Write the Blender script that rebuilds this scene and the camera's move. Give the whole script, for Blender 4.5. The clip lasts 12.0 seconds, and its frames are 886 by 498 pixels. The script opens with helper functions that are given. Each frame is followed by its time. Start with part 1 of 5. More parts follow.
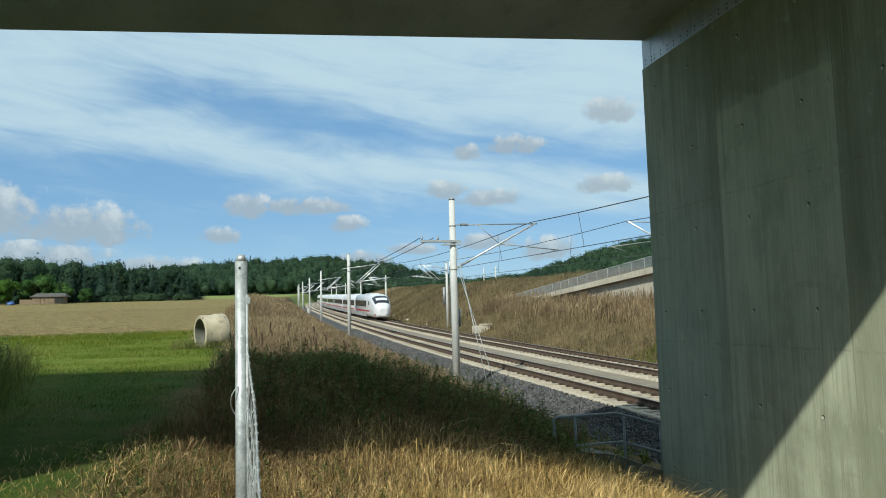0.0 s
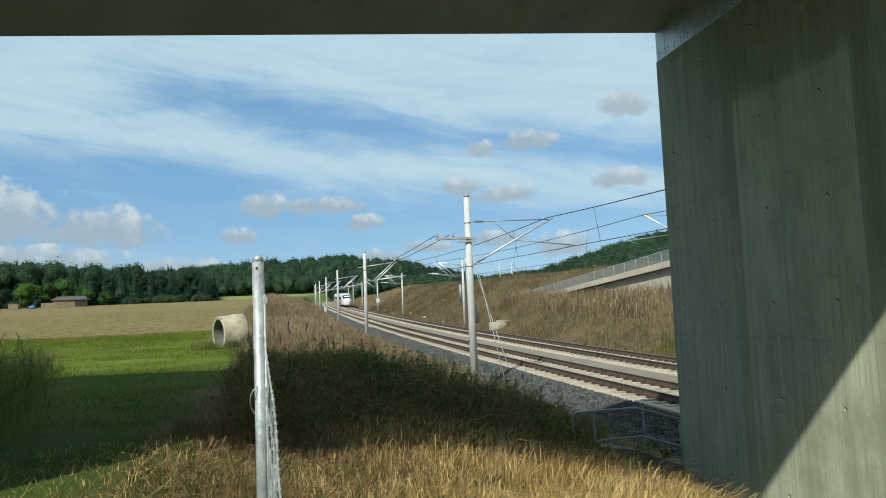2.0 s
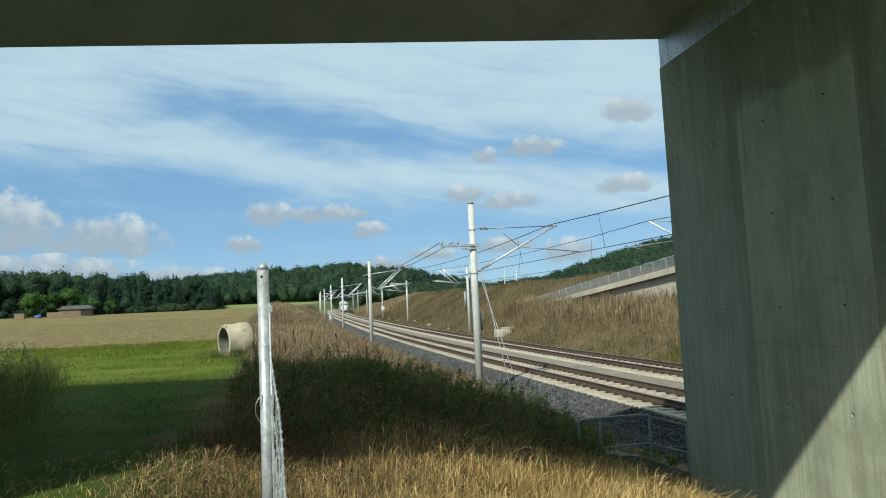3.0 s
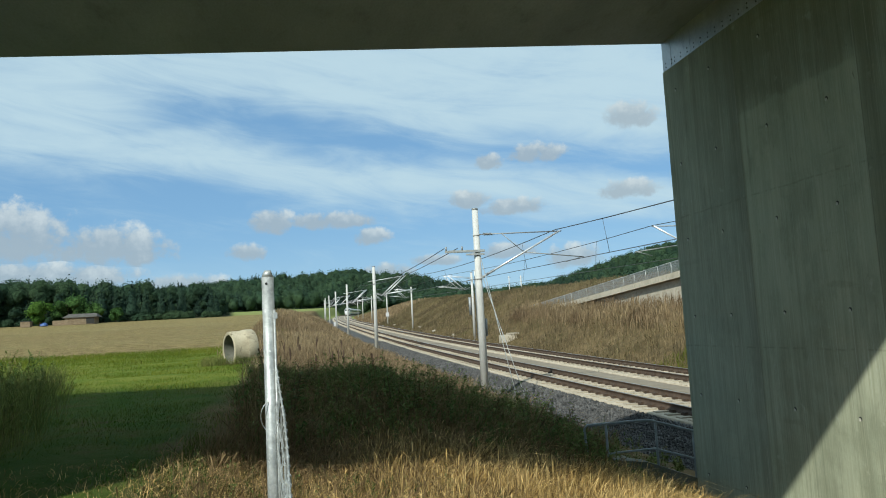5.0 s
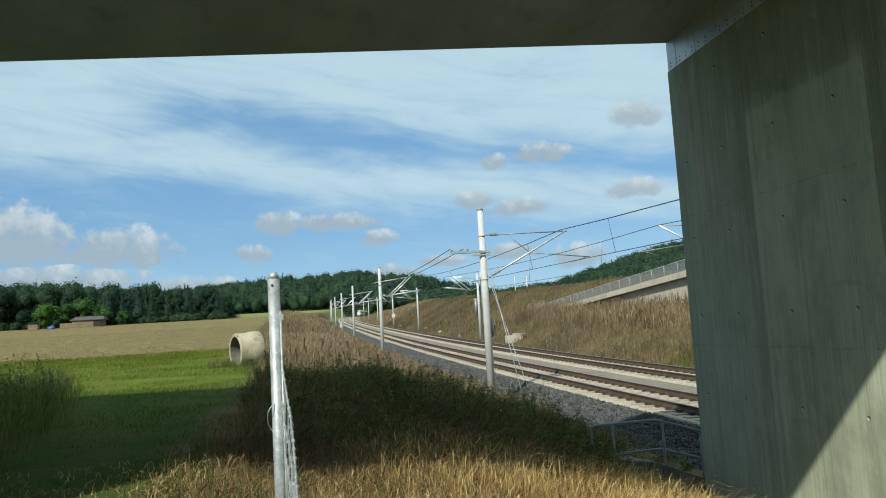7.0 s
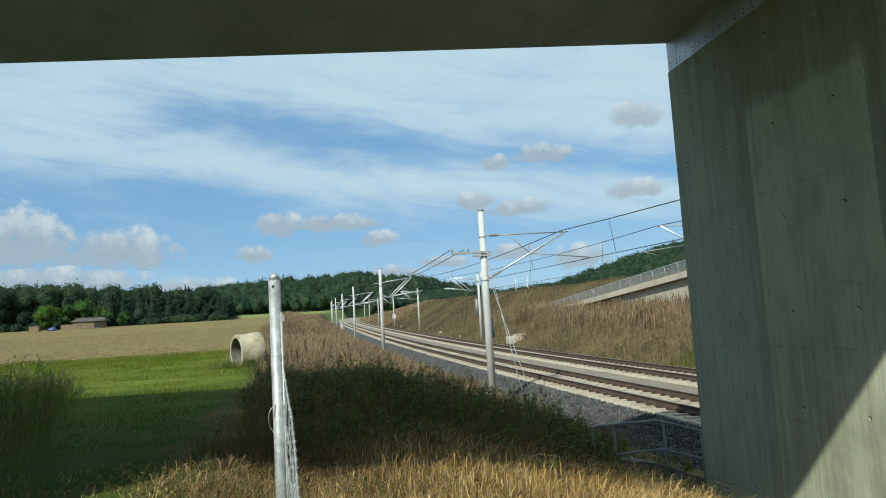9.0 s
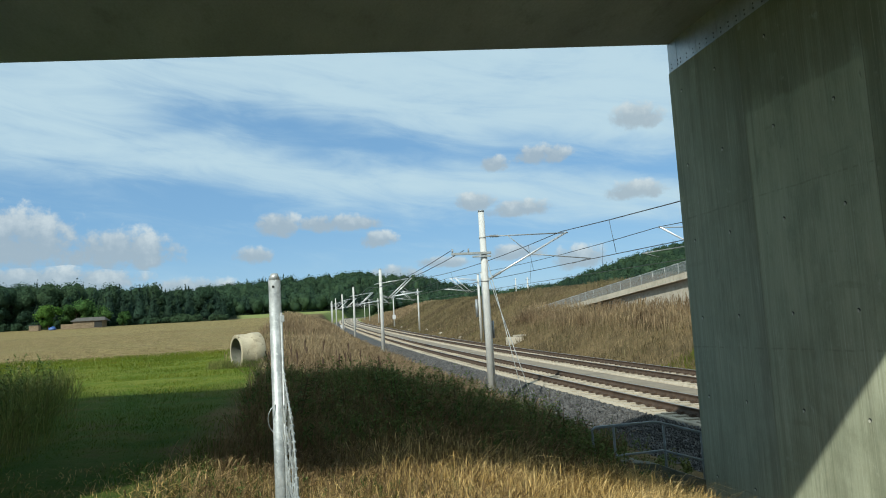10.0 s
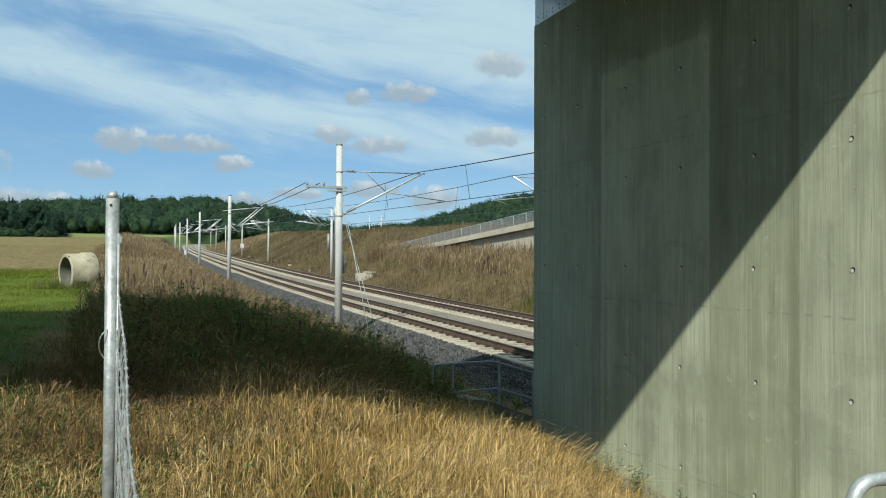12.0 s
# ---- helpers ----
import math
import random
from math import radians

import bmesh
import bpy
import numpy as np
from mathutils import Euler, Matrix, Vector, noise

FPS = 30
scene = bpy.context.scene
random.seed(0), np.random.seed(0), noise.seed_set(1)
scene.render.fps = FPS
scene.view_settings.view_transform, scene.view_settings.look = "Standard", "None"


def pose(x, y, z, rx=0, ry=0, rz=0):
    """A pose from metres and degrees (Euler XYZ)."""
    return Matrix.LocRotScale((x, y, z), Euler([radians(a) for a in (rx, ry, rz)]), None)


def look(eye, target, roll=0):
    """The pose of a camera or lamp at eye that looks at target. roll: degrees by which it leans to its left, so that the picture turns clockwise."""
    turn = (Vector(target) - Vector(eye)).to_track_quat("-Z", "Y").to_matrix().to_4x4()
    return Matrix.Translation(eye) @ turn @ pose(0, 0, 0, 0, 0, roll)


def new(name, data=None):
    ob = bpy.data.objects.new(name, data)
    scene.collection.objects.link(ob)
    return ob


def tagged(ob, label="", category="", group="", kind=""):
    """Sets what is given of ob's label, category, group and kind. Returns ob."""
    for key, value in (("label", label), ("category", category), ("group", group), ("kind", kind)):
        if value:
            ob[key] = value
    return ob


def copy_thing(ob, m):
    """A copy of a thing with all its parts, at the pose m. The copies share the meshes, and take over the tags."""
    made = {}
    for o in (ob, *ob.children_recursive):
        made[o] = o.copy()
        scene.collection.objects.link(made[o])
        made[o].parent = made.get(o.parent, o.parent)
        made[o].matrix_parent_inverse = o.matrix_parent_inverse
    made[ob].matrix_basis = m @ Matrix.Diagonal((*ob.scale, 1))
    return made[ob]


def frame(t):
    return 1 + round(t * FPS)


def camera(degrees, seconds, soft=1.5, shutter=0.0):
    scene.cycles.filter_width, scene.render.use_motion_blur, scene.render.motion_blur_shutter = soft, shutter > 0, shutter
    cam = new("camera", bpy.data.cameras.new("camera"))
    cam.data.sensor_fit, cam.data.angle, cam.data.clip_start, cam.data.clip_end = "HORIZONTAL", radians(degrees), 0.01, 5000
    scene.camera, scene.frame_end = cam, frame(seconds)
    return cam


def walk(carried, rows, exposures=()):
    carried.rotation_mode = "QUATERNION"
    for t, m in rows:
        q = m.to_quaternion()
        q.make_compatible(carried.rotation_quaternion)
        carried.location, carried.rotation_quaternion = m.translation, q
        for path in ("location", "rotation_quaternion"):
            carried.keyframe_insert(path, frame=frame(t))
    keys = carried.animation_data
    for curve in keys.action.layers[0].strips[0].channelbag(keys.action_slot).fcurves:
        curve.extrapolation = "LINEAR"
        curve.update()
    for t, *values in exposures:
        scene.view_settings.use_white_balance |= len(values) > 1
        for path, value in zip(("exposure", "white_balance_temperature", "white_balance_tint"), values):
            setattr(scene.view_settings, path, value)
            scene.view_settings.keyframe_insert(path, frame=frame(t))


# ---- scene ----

# ---------- camera: stands still under the bridge edge and turns ----------
EYE = 1.65
cam = camera(61.0, 12.0, 1.0)
TURNS = [
    (0, -12.40, 5.00, 1.60),
    (0.2, -11.62, 4.82, 1.80),
    (0.5, -11.29, 4.66, 2.13),
    (1, -11.22, 4.60, 2.31),
    (1.5, -11.18, 4.61, 2.36),
    (2, -11.13, 4.83, 2.45),
    (2.5, -10.88, 5.16, 2.65),
    (3, -10.76, 5.40, 2.75),
    (5, -10.39, 5.87, 3.08),
    (5.5, -10.06, 5.96, 3.13),
    (6, -9.97, 5.97, 3.20),
    (6.5, -9.96, 5.97, 3.28),
    (7, -9.94, 5.96, 3.36),
    (9, -9.88, 6.02, 3.46),
    (9.5, -9.88, 6.06, 3.41),
    (10, -9.88, 6.07, 3.29),
    (10.5, -9.95, 6.10, 2.89),
    (11, -10.34, 6.12, 2.37),
    (11.2, -11.35, 5.85, 2.25),
    (11.3, -12.45, 5.66, 2.2),
    (11.5, -15.29, 4.99, 2.10),
    (11.7, -18.02, 3.67, 1.25),
    (11.8, -19.55, 2.34, 0.6),
    (12, -21.20, 0.98, -0.25),
]
walk(cam, [(t, pose(0, 0, EYE, 90 + p, r, w)) for t, w, p, r in TURNS], [(0.0, 0.0, 6150, 2), (12.0, 0.0, 6150, 2)])

# ---------- light ----------
SUN_GO = Vector((0.643, 0.766, -0.828)).normalized()
SUN_EL, SUN_AZ = math.asin(-SUN_GO.z), radians(220)
sun = new("sun", bpy.data.lights.new("sun", "SUN"))
sun.data.energy, sun.data.angle, sun.data.color = 4.8, radians(0.6), (1.0, 0.95, 0.86)
sun.matrix_world = look((-20, -30, 40), Vector((-20, -30, 40)) + SUN_GO)


class Nodes:
    """Short notation for node trees."""

    def __init__(self, tree):
        self.t = tree

    def add(self, kind, **values):
        n = self.t.nodes.new(kind)
        for k, v in values.items():
            n.inputs[k.replace("_", " ")].default_value = v
        return n

    def link(self, a, b):
        self.t.links.new(a, b)

    def put(self, socket, v):
        if isinstance(v, bpy.types.NodeSocket):
            self.link(v, socket)
        else:
            socket.default_value = v

    def math(self, op, a, b=0.0, c=0.0, clamp=False):
        n = self.t.nodes.new("ShaderNodeMath")
        n.operation, n.use_clamp = op, clamp
        for s, v in zip(n.inputs, (a, b, c)):
            self.put(s, v)
        return n.outputs[0]

    def mix(self, f, a, b, blend="MIX"):
        n = self.t.nodes.new("ShaderNodeMix")
        n.data_type, n.blend_type = "RGBA", blend
        self.put(n.inputs[0], f)
        self.put(n.inputs[6], a if isinstance(a, bpy.types.NodeSocket) else (*a, 1))
        self.put(n.inputs[7], b if isinstance(b, bpy.types.NodeSocket) else (*b, 1))
        return n.outputs[2]

    def noise(self, vec, scale, detail=4, rough=0.55, distortion=0.0):
        n = self.add("ShaderNodeTexNoise", Scale=scale, Detail=detail, Roughness=rough, Distortion=distortion)
        self.put(n.inputs["Vector"], vec)
        return n.outputs["Fac"]

    def ramp(self, f, lo, hi):
        n = self.t.nodes.new("ShaderNodeMapRange")
        n.interpolation_type = "SMOOTHSTEP"
        self.put(n.inputs[0], f)
        self.put(n.inputs[1], lo)
        self.put(n.inputs[2], hi)
        return n.outputs[0]

    def scaled(self, vec, s, loc=(0, 0, 0)):
        n = self.add("ShaderNodeMapping", Scale=s, Location=loc)
        self.link(vec, n.inputs["Vector"])
        return n.outputs[0]

    def xyz(self, vec):
        n = self.t.nodes.new("ShaderNodeSeparateXYZ")
        self.link(vec, n.inputs[0])
        return n.outputs

    def join(self, x, y, z):
        n = self.t.nodes.new("ShaderNodeCombineXYZ")
        for s, v in zip(n.inputs, (x, y, z)):
            self.put(s, v)
        return n.outputs[0]


def build_world():
    world = bpy.data.worlds.new("sky")
    scene.world = world
    world.use_nodes = True
    N = Nodes(world.node_tree)
    N.t.nodes.clear()
    sky = N.t.nodes.new("ShaderNodeTexSky")
    sky.sky_type, sky.sun_disc = "NISHITA", False
    sky.sun_elevation, sky.sun_rotation = SUN_EL, SUN_AZ
    sky.altitude, sky.air_density, sky.dust_density, sky.ozone_density = 400, 1.0, 0.1, 4.0
    way = N.t.nodes.new("ShaderNodeTexCoord").outputs["Generated"]
    x, y, z = N.xyz(way)
    flat = N.math("SQRT", N.math("ADD", N.math("MULTIPLY", x, x), N.math("MULTIPLY", y, y)))
    el = N.math("MULTIPLY", N.math("ARCTAN2", z, flat), 57.2958)
    az = N.math("MULTIPLY", N.math("ARCTAN2", x, y), 57.2958)
    dome = N.join(az, el, 0.0)
    # thin high cloud: a closed veil high up, a clear gap, a slanting white band, clear again
    warp = N.noise(N.scaled(dome, (0.035, 0.07, 1)), 1.0, 4)
    q = N.math("ADD", N.math("ADD", el, N.math("MULTIPLY", az, 0.12)), -12.0)
    q = N.math("ADD", q, N.math("MULTIPLY", N.math("SUBTRACT", warp, 0.5), 9.0))
    fine = N.noise(N.join(N.math("MULTIPLY", az, 0.10), N.math("MULTIPLY", N.math("ADD", el, N.math("MULTIPLY", az, 0.15)), 0.5), 5.0), 1.0, 9, 0.62, 0.6)
    west = N.math("MULTIPLY", N.math("SUBTRACT", 1.0, N.ramp(az, -17.0, -3.0)), N.ramp(q, -1.0, 1.5))
    veil = N.math("MULTIPLY", N.math("MAXIMUM", N.ramp(q, 2.2, 6.5), west), 0.82)
    qq = N.math("DIVIDE", q, 2.0)
    band = N.math("MULTIPLY", N.math("POWER", 2.718, N.math("MULTIPLY", N.math("MULTIPLY", qq, qq), -1.0)), 0.75)
    both = N.math("ADD", N.math("MAXIMUM", veil, band), N.math("MULTIPLY", N.math("SUBTRACT", fine, 0.46), 1.35))
    cirrus = N.math("MULTIPLY", N.ramp(both, 0.0, 1.0), 0.9)
    # small fair-weather clouds: az, el, half width, half height
    puffs = ((-19.5, 7.2, 5.0, 2.9), (-13.0, 6.6, 4.6, 2.0), (-18.0, 4.6, 8.0, 1.4), (-2.0, 8.3, 1.9, 1.3), (-3.9, 6.1, 1.7, 0.9), (2.4, 8.3, 4.2, 0.9),
             (5.3, 7.0, 1.7, 0.9), (12.9, 9.4, 2.0, 1.0), (16.5, 8.7, 3.0, 0.9), (18.3, 12.6, 2.6, 1.0), (14.6, 12.2, 1.3, 0.9),
             (20.6, 4.6, 2.8, 1.2), (6.6, 4.3, 2.4, 0.9), (10.0, 5.0, 2.4, 0.6), (25.5, 14.6, 2.2, 1.4), (-8.5, 3.9, 4.0, 1.0), (15.5, 5.4, 3.0, 0.8), (25, 9.3, 2.6, 1.0))
    lump = N.noise(dome, 0.75, 6, 0.6)
    mass, shade = None, None
    for a, e, w, h in puffs:
        dx = N.math("DIVIDE", N.math("SUBTRACT", az, a), w)
        dy = N.math("DIVIDE", N.math("SUBTRACT", el, e), h)
        low = N.math("MULTIPLY", N.math("LESS_THAN", dy, 0.0), 0.9)
        r = N.math("ADD", N.math("MULTIPLY", dx, dx), N.math("MULTIPLY", N.math("MULTIPLY", dy, dy), N.math("ADD", low, 1.0)))
        v = N.math("SUBTRACT", 1.0, r)
        s = N.math("ADD", dy, N.math("MULTIPLY", dx, 0.25))
        shade = s if mass is None else N.math("ADD", N.math("MULTIPLY", shade, N.math("LESS_THAN", v, mass)), N.math("MULTIPLY", s, N.math("GREATER_THAN", v, mass)))
        mass = v if mass is None else N.math("MAXIMUM", mass, v)
    puff = N.ramp(N.math("ADD", mass, N.math("MULTIPLY", N.math("SUBTRACT", lump, 0.5), 2.6)), 0.0, 0.8)
    lit = N.ramp(N.math("ADD", shade, N.math("MULTIPLY", N.math("SUBTRACT", lump, 0.5), 2.6)), -0.1, 1.5)
    colour = N.mix(cirrus, N.mix(0.5, sky.outputs[0], (3.6, 6.6, 10.4)), (7.2, 8.8, 9.7))
    haze = N.math("SUBTRACT", 1.0, N.ramp(el, -1.0, 9.0))
    colour = N.mix(N.math("MULTIPLY", haze, 0.35), colour, (6.6, 8.6, 10.4))
    colour = N.mix(N.math("MULTIPLY", puff, 0.82), colour, N.mix(lit, (5.0, 5.7, 6.4), (9.2, 9.4, 9.4)))
    out = N.add("ShaderNodeBackground", Strength=0.08)
    N.link(colour, out.inputs[0])
    N.link(out.outputs[0], N.t.nodes.new("ShaderNodeOutputWorld").inputs[0])


build_world()

# ---------- materials ----------
def material(name, colours, scale=4.0, rough=0.8, metal=0.0, bump=0.2, stretch=(1, 1, 1), fine=40.0, spread=0.0, island=0.0, leafy=0.0, space="Object"):
    """Two tones on a broad noise, a finer grain and relief; spread / island vary it from object to object or piece to piece."""
    m = bpy.data.materials.new(name)
    m.use_nodes = True
    N = Nodes(m.node_tree)
    b = N.t.nodes["Principled BSDF"]
    vec = N.scaled(N.t.nodes.new("ShaderNodeTexCoord").outputs[space], stretch)
    wide, grain = N.noise(vec, scale, 5, 0.6), N.noise(vec, fine, 4, 0.6)
    c = N.mix(N.ramp(wide, 0.3, 0.7), colours[0], colours[1])
    if len(colours) > 2:
        c = N.mix(N.ramp(N.noise(vec, scale * 3.1, 6, 0.65), 0.52, 0.75), c, colours[2])
    v = N.math("ADD", 0.75, N.math("MULTIPLY", grain, 0.5))
    if spread:
        v = N.math("MULTIPLY", v, N.math("ADD", 1 - spread / 2, N.math("MULTIPLY", N.t.nodes.new("ShaderNodeObjectInfo").outputs["Random"], spread)))
    if island:
        v = N.math("MULTIPLY", v, N.math("ADD", 1 - island / 2, N.math("MULTIPLY", N.t.nodes.new("ShaderNodeNewGeometry").outputs["Random Per Island"], island)))
    c = N.mix(1.0, c, N.join(v, v, v), "MULTIPLY")
    N.link(c, b.inputs["Base Color"])
    b.inputs["Metallic"].default_value = metal
    N.link(N.math("ADD", rough - 0.1, N.math("MULTIPLY", grain, 0.2)), b.inputs["Roughness"])
    if bump:
        n = N.add("ShaderNodeBump", Strength=bump, Distance=0.02)
        N.link(N.math("ADD", grain, wide), n.inputs["Height"])
        N.link(n.outputs[0], b.inputs["Normal"])
    if leafy:
        b.inputs["Specular IOR Level"].default_value = 0.08
        thin = N.t.nodes.new("ShaderNodeBsdfTranslucent")
        N.link(c, thin.inputs[0])
        mixed = N.add("ShaderNodeMixShader", Fac=leafy)
        N.link(b.outputs[0], mixed.inputs[1])
        N.link(thin.outputs[0], mixed.inputs[2])
        N.link(mixed.outputs[0], N.t.nodes["Material Output"].inputs[0])
    return m


def concrete_wall_material():
    """Board-marked concrete: vertical streaks, cast panels of slightly different tone, damp runs and blotches."""
    m = bpy.data.materials.new("board_marked_concrete")
    m.use_nodes = True
    N = Nodes(m.node_tree)
    b = N.t.nodes["Principled BSDF"]
    o = N.t.nodes.new("ShaderNodeTexCoord").outputs["Object"]
    x, y, z = N.xyz(o)
    streak = N.math("ADD", N.math("MULTIPLY", N.noise(N.scaled(o, (9, 9, 0.3)), 1.0, 6, 0.65), 0.5), N.math("MULTIPLY", N.noise(N.scaled(o, (34, 34, 0.9)), 1.0, 6, 0.7), 0.5))
    boards = N.noise(N.join(N.math("FLOOR", N.math("MULTIPLY", y, 9.5)), 0.0, 0.0), 3.3, 1)
    blotch = N.noise(o, 0.55, 5, 0.6, 0.5)
    grain = N.noise(o, 60.0, 4, 0.65)
    pores = N.noise(N.scaled(o, (1, 1, 0.5)), 14.0, 3, 0.7)
    c = N.mix(N.ramp(streak, 0.34, 0.66), (0.26, 0.262, 0.172), (0.48, 0.475, 0.34))
    c = N.mix(N.math("MULTIPLY", N.ramp(boards, 0.35, 0.65), 0.2), c, (0.52, 0.525, 0.36))
    c = N.mix(N.math("MULTIPLY", N.ramp(blotch, 0.42, 0.68), 0.48), c, (0.205, 0.22, 0.14))
    # one paler cast panel
    edge = N.math("MULTIPLY", N.math("SUBTRACT", N.noise(o, 2.0, 4), 0.5), 0.25)
    py, pz = N.math("ADD", y, N.math("MULTIPLY", edge, 0.3)), N.math("ADD", z, edge)
    pale = N.math("MULTIPLY", N.math("MULTIPLY", N.ramp(py, 7.53, 7.56), N.math("SUBTRACT", 1.0, N.ramp(py, 9.96, 9.99))),
                  N.math("MULTIPLY", N.math("SUBTRACT", 1.0, N.ramp(pz, 4.52, 4.60)), N.ramp(pz, 0.2, 3.0)))
    c = N.mix(N.math("MULTIPLY", pale, 0.45), c, (0.575, 0.595, 0.41))
    damp = N.math("MULTIPLY", N.ramp(pz, 4.45, 4.9), N.math("SUBTRACT", 1.0, N.ramp(N.math("ABSOLUTE", N.math("SUBTRACT", py, 8.9)), 1.2, 1.9)))
    c = N.mix(N.math("MULTIPLY", damp, 0.35), c, (0.17, 0.175, 0.10))
    # dark runs beside the panel joints
    for at, wide in ((10.12, 0.20), (7.36, 0.26), (6.22, 0.10), (4.9, 0.12), (3.6, 0.10)):
        d = N.math("ABSOLUTE", N.math("SUBTRACT", N.math("ADD", y, N.math("MULTIPLY", edge, 0.2)), at))
        f = N.math("MULTIPLY", N.math("SUBTRACT", 1.0, N.ramp(d, wide * 0.3, wide)), N.ramp(N.noise(N.scaled(o, (1, 1, 0.2)), 2.5, 4), 0.25, 0.7))
        c = N.mix(N.math("MULTIPLY", f, 0.55), c, (0.13, 0.13, 0.075))
    c = N.mix(N.math("MULTIPLY", N.ramp(pores, 0.66, 0.74), 0.5), c, (0.12, 0.12, 0.1))
    # short rusty and dark vertical scratches, faint lift lines
    scratch = N.noise(N.scaled(o, (16, 16, 1.1)), 1.0, 3, 0.5)
    c = N.mix(N.math("MULTIPLY", N.ramp(scratch, 0.70, 0.76), 0.55), c, (0.12, 0.095, 0.055))
    lift = N.noise(N.scaled(o, (0.8, 0.8, 7)), 1.0, 5, 0.6)
    c = N.mix(N.math("MULTIPLY", N.ramp(lift, 0.62, 0.72), 0.22), c, (0.17, 0.17, 0.10))
    cloudy = N.noise(N.scaled(o, (1, 1, 0.55)), 2.2, 7, 0.72, 0.1)
    c = N.mix(N.math("MULTIPLY", N.ramp(cloudy, 0.44, 0.68), 0.36), c, (0.185, 0.195, 0.125))
    # casts of different tone between the joints, from lift to lift
    for lo, hi, tone, f in ((6.16, 7.54, (0.22, 0.23, 0.135), 0.38), (2.0, 6.16, (0.52, 0.515, 0.38), 0.10), (10.02, 12.3, (0.34, 0.36, 0.295), 0.25)):
        inside = N.math("MULTIPLY", N.ramp(py, lo - 0.02, lo + 0.02), N.math("SUBTRACT", 1.0, N.ramp(py, hi - 0.02, hi + 0.02)))
        c = N.mix(N.math("MULTIPLY", inside, f), c, tone)
    spots = N.noise(o, 5.5, 5, 0.7)
    c = N.mix(N.math("MULTIPLY", N.ramp(spots, 0.60, 0.72), 0.30), c, (0.60, 0.585, 0.46))
    runs = N.noise(N.scaled(o, (5, 5, 0.45)), 1.0, 6, 0.7)
    c = N.mix(N.math("MULTIPLY", N.ramp(runs, 0.55, 0.72), 0.45), c, (0.17, 0.165, 0.11))
    # pour lines between the lifts, broken and slightly wavy; hair-fine board streaks
    wave = N.math("MULTIPLY", N.math("SUBTRACT", N.noise(o, 1.7, 4), 0.5), 0.05)
    gaps = N.ramp(N.noise(N.scaled(o, (1, 1, 0.2)), 6.0, 3), 0.42, 0.56)
    for lift_z in (-1.1, 1.1, 3.31):
        d = N.math("ABSOLUTE", N.math("SUBTRACT", N.math("ADD", z, wave), lift_z))
        c = N.mix(N.math("MULTIPLY", N.math("MULTIPLY", N.math("SUBTRACT", 1.0, N.ramp(d, 0.006, 0.018)), gaps), 0.28), c, (0.13, 0.13, 0.085))
    hair = N.noise(N.scaled(o, (70, 70, 0.55)), 1.0, 4, 0.6)
    c = N.mix(N.math("MULTIPLY", N.ramp(hair, 0.56, 0.72), 0.38), c, (0.15, 0.15, 0.095))
    c = N.mix(N.math("MULTIPLY", N.ramp(N.math("SUBTRACT", 1.0, hair), 0.58, 0.74), 0.45), c, (0.68, 0.67, 0.52))
    v = N.math("ADD", 0.80, N.math("MULTIPLY", grain, 0.40))
    N.link(N.mix(1.0, c, N.join(N.math("MULTIPLY", v, 0.965), v, v), "MULTIPLY"), b.inputs["Base Color"])
    b.inputs["Roughness"].default_value = 0.85
    n = N.add("ShaderNodeBump", Strength=0.35, Distance=0.012)
    N.link(N.math("ADD", N.math("ADD", streak, N.math("MULTIPLY", boards, 0.6)), N.math("MULTIPLY", grain, 0.3)), n.inputs["Height"])
    N.link(n.outputs[0], b.inputs["Normal"])
    return m


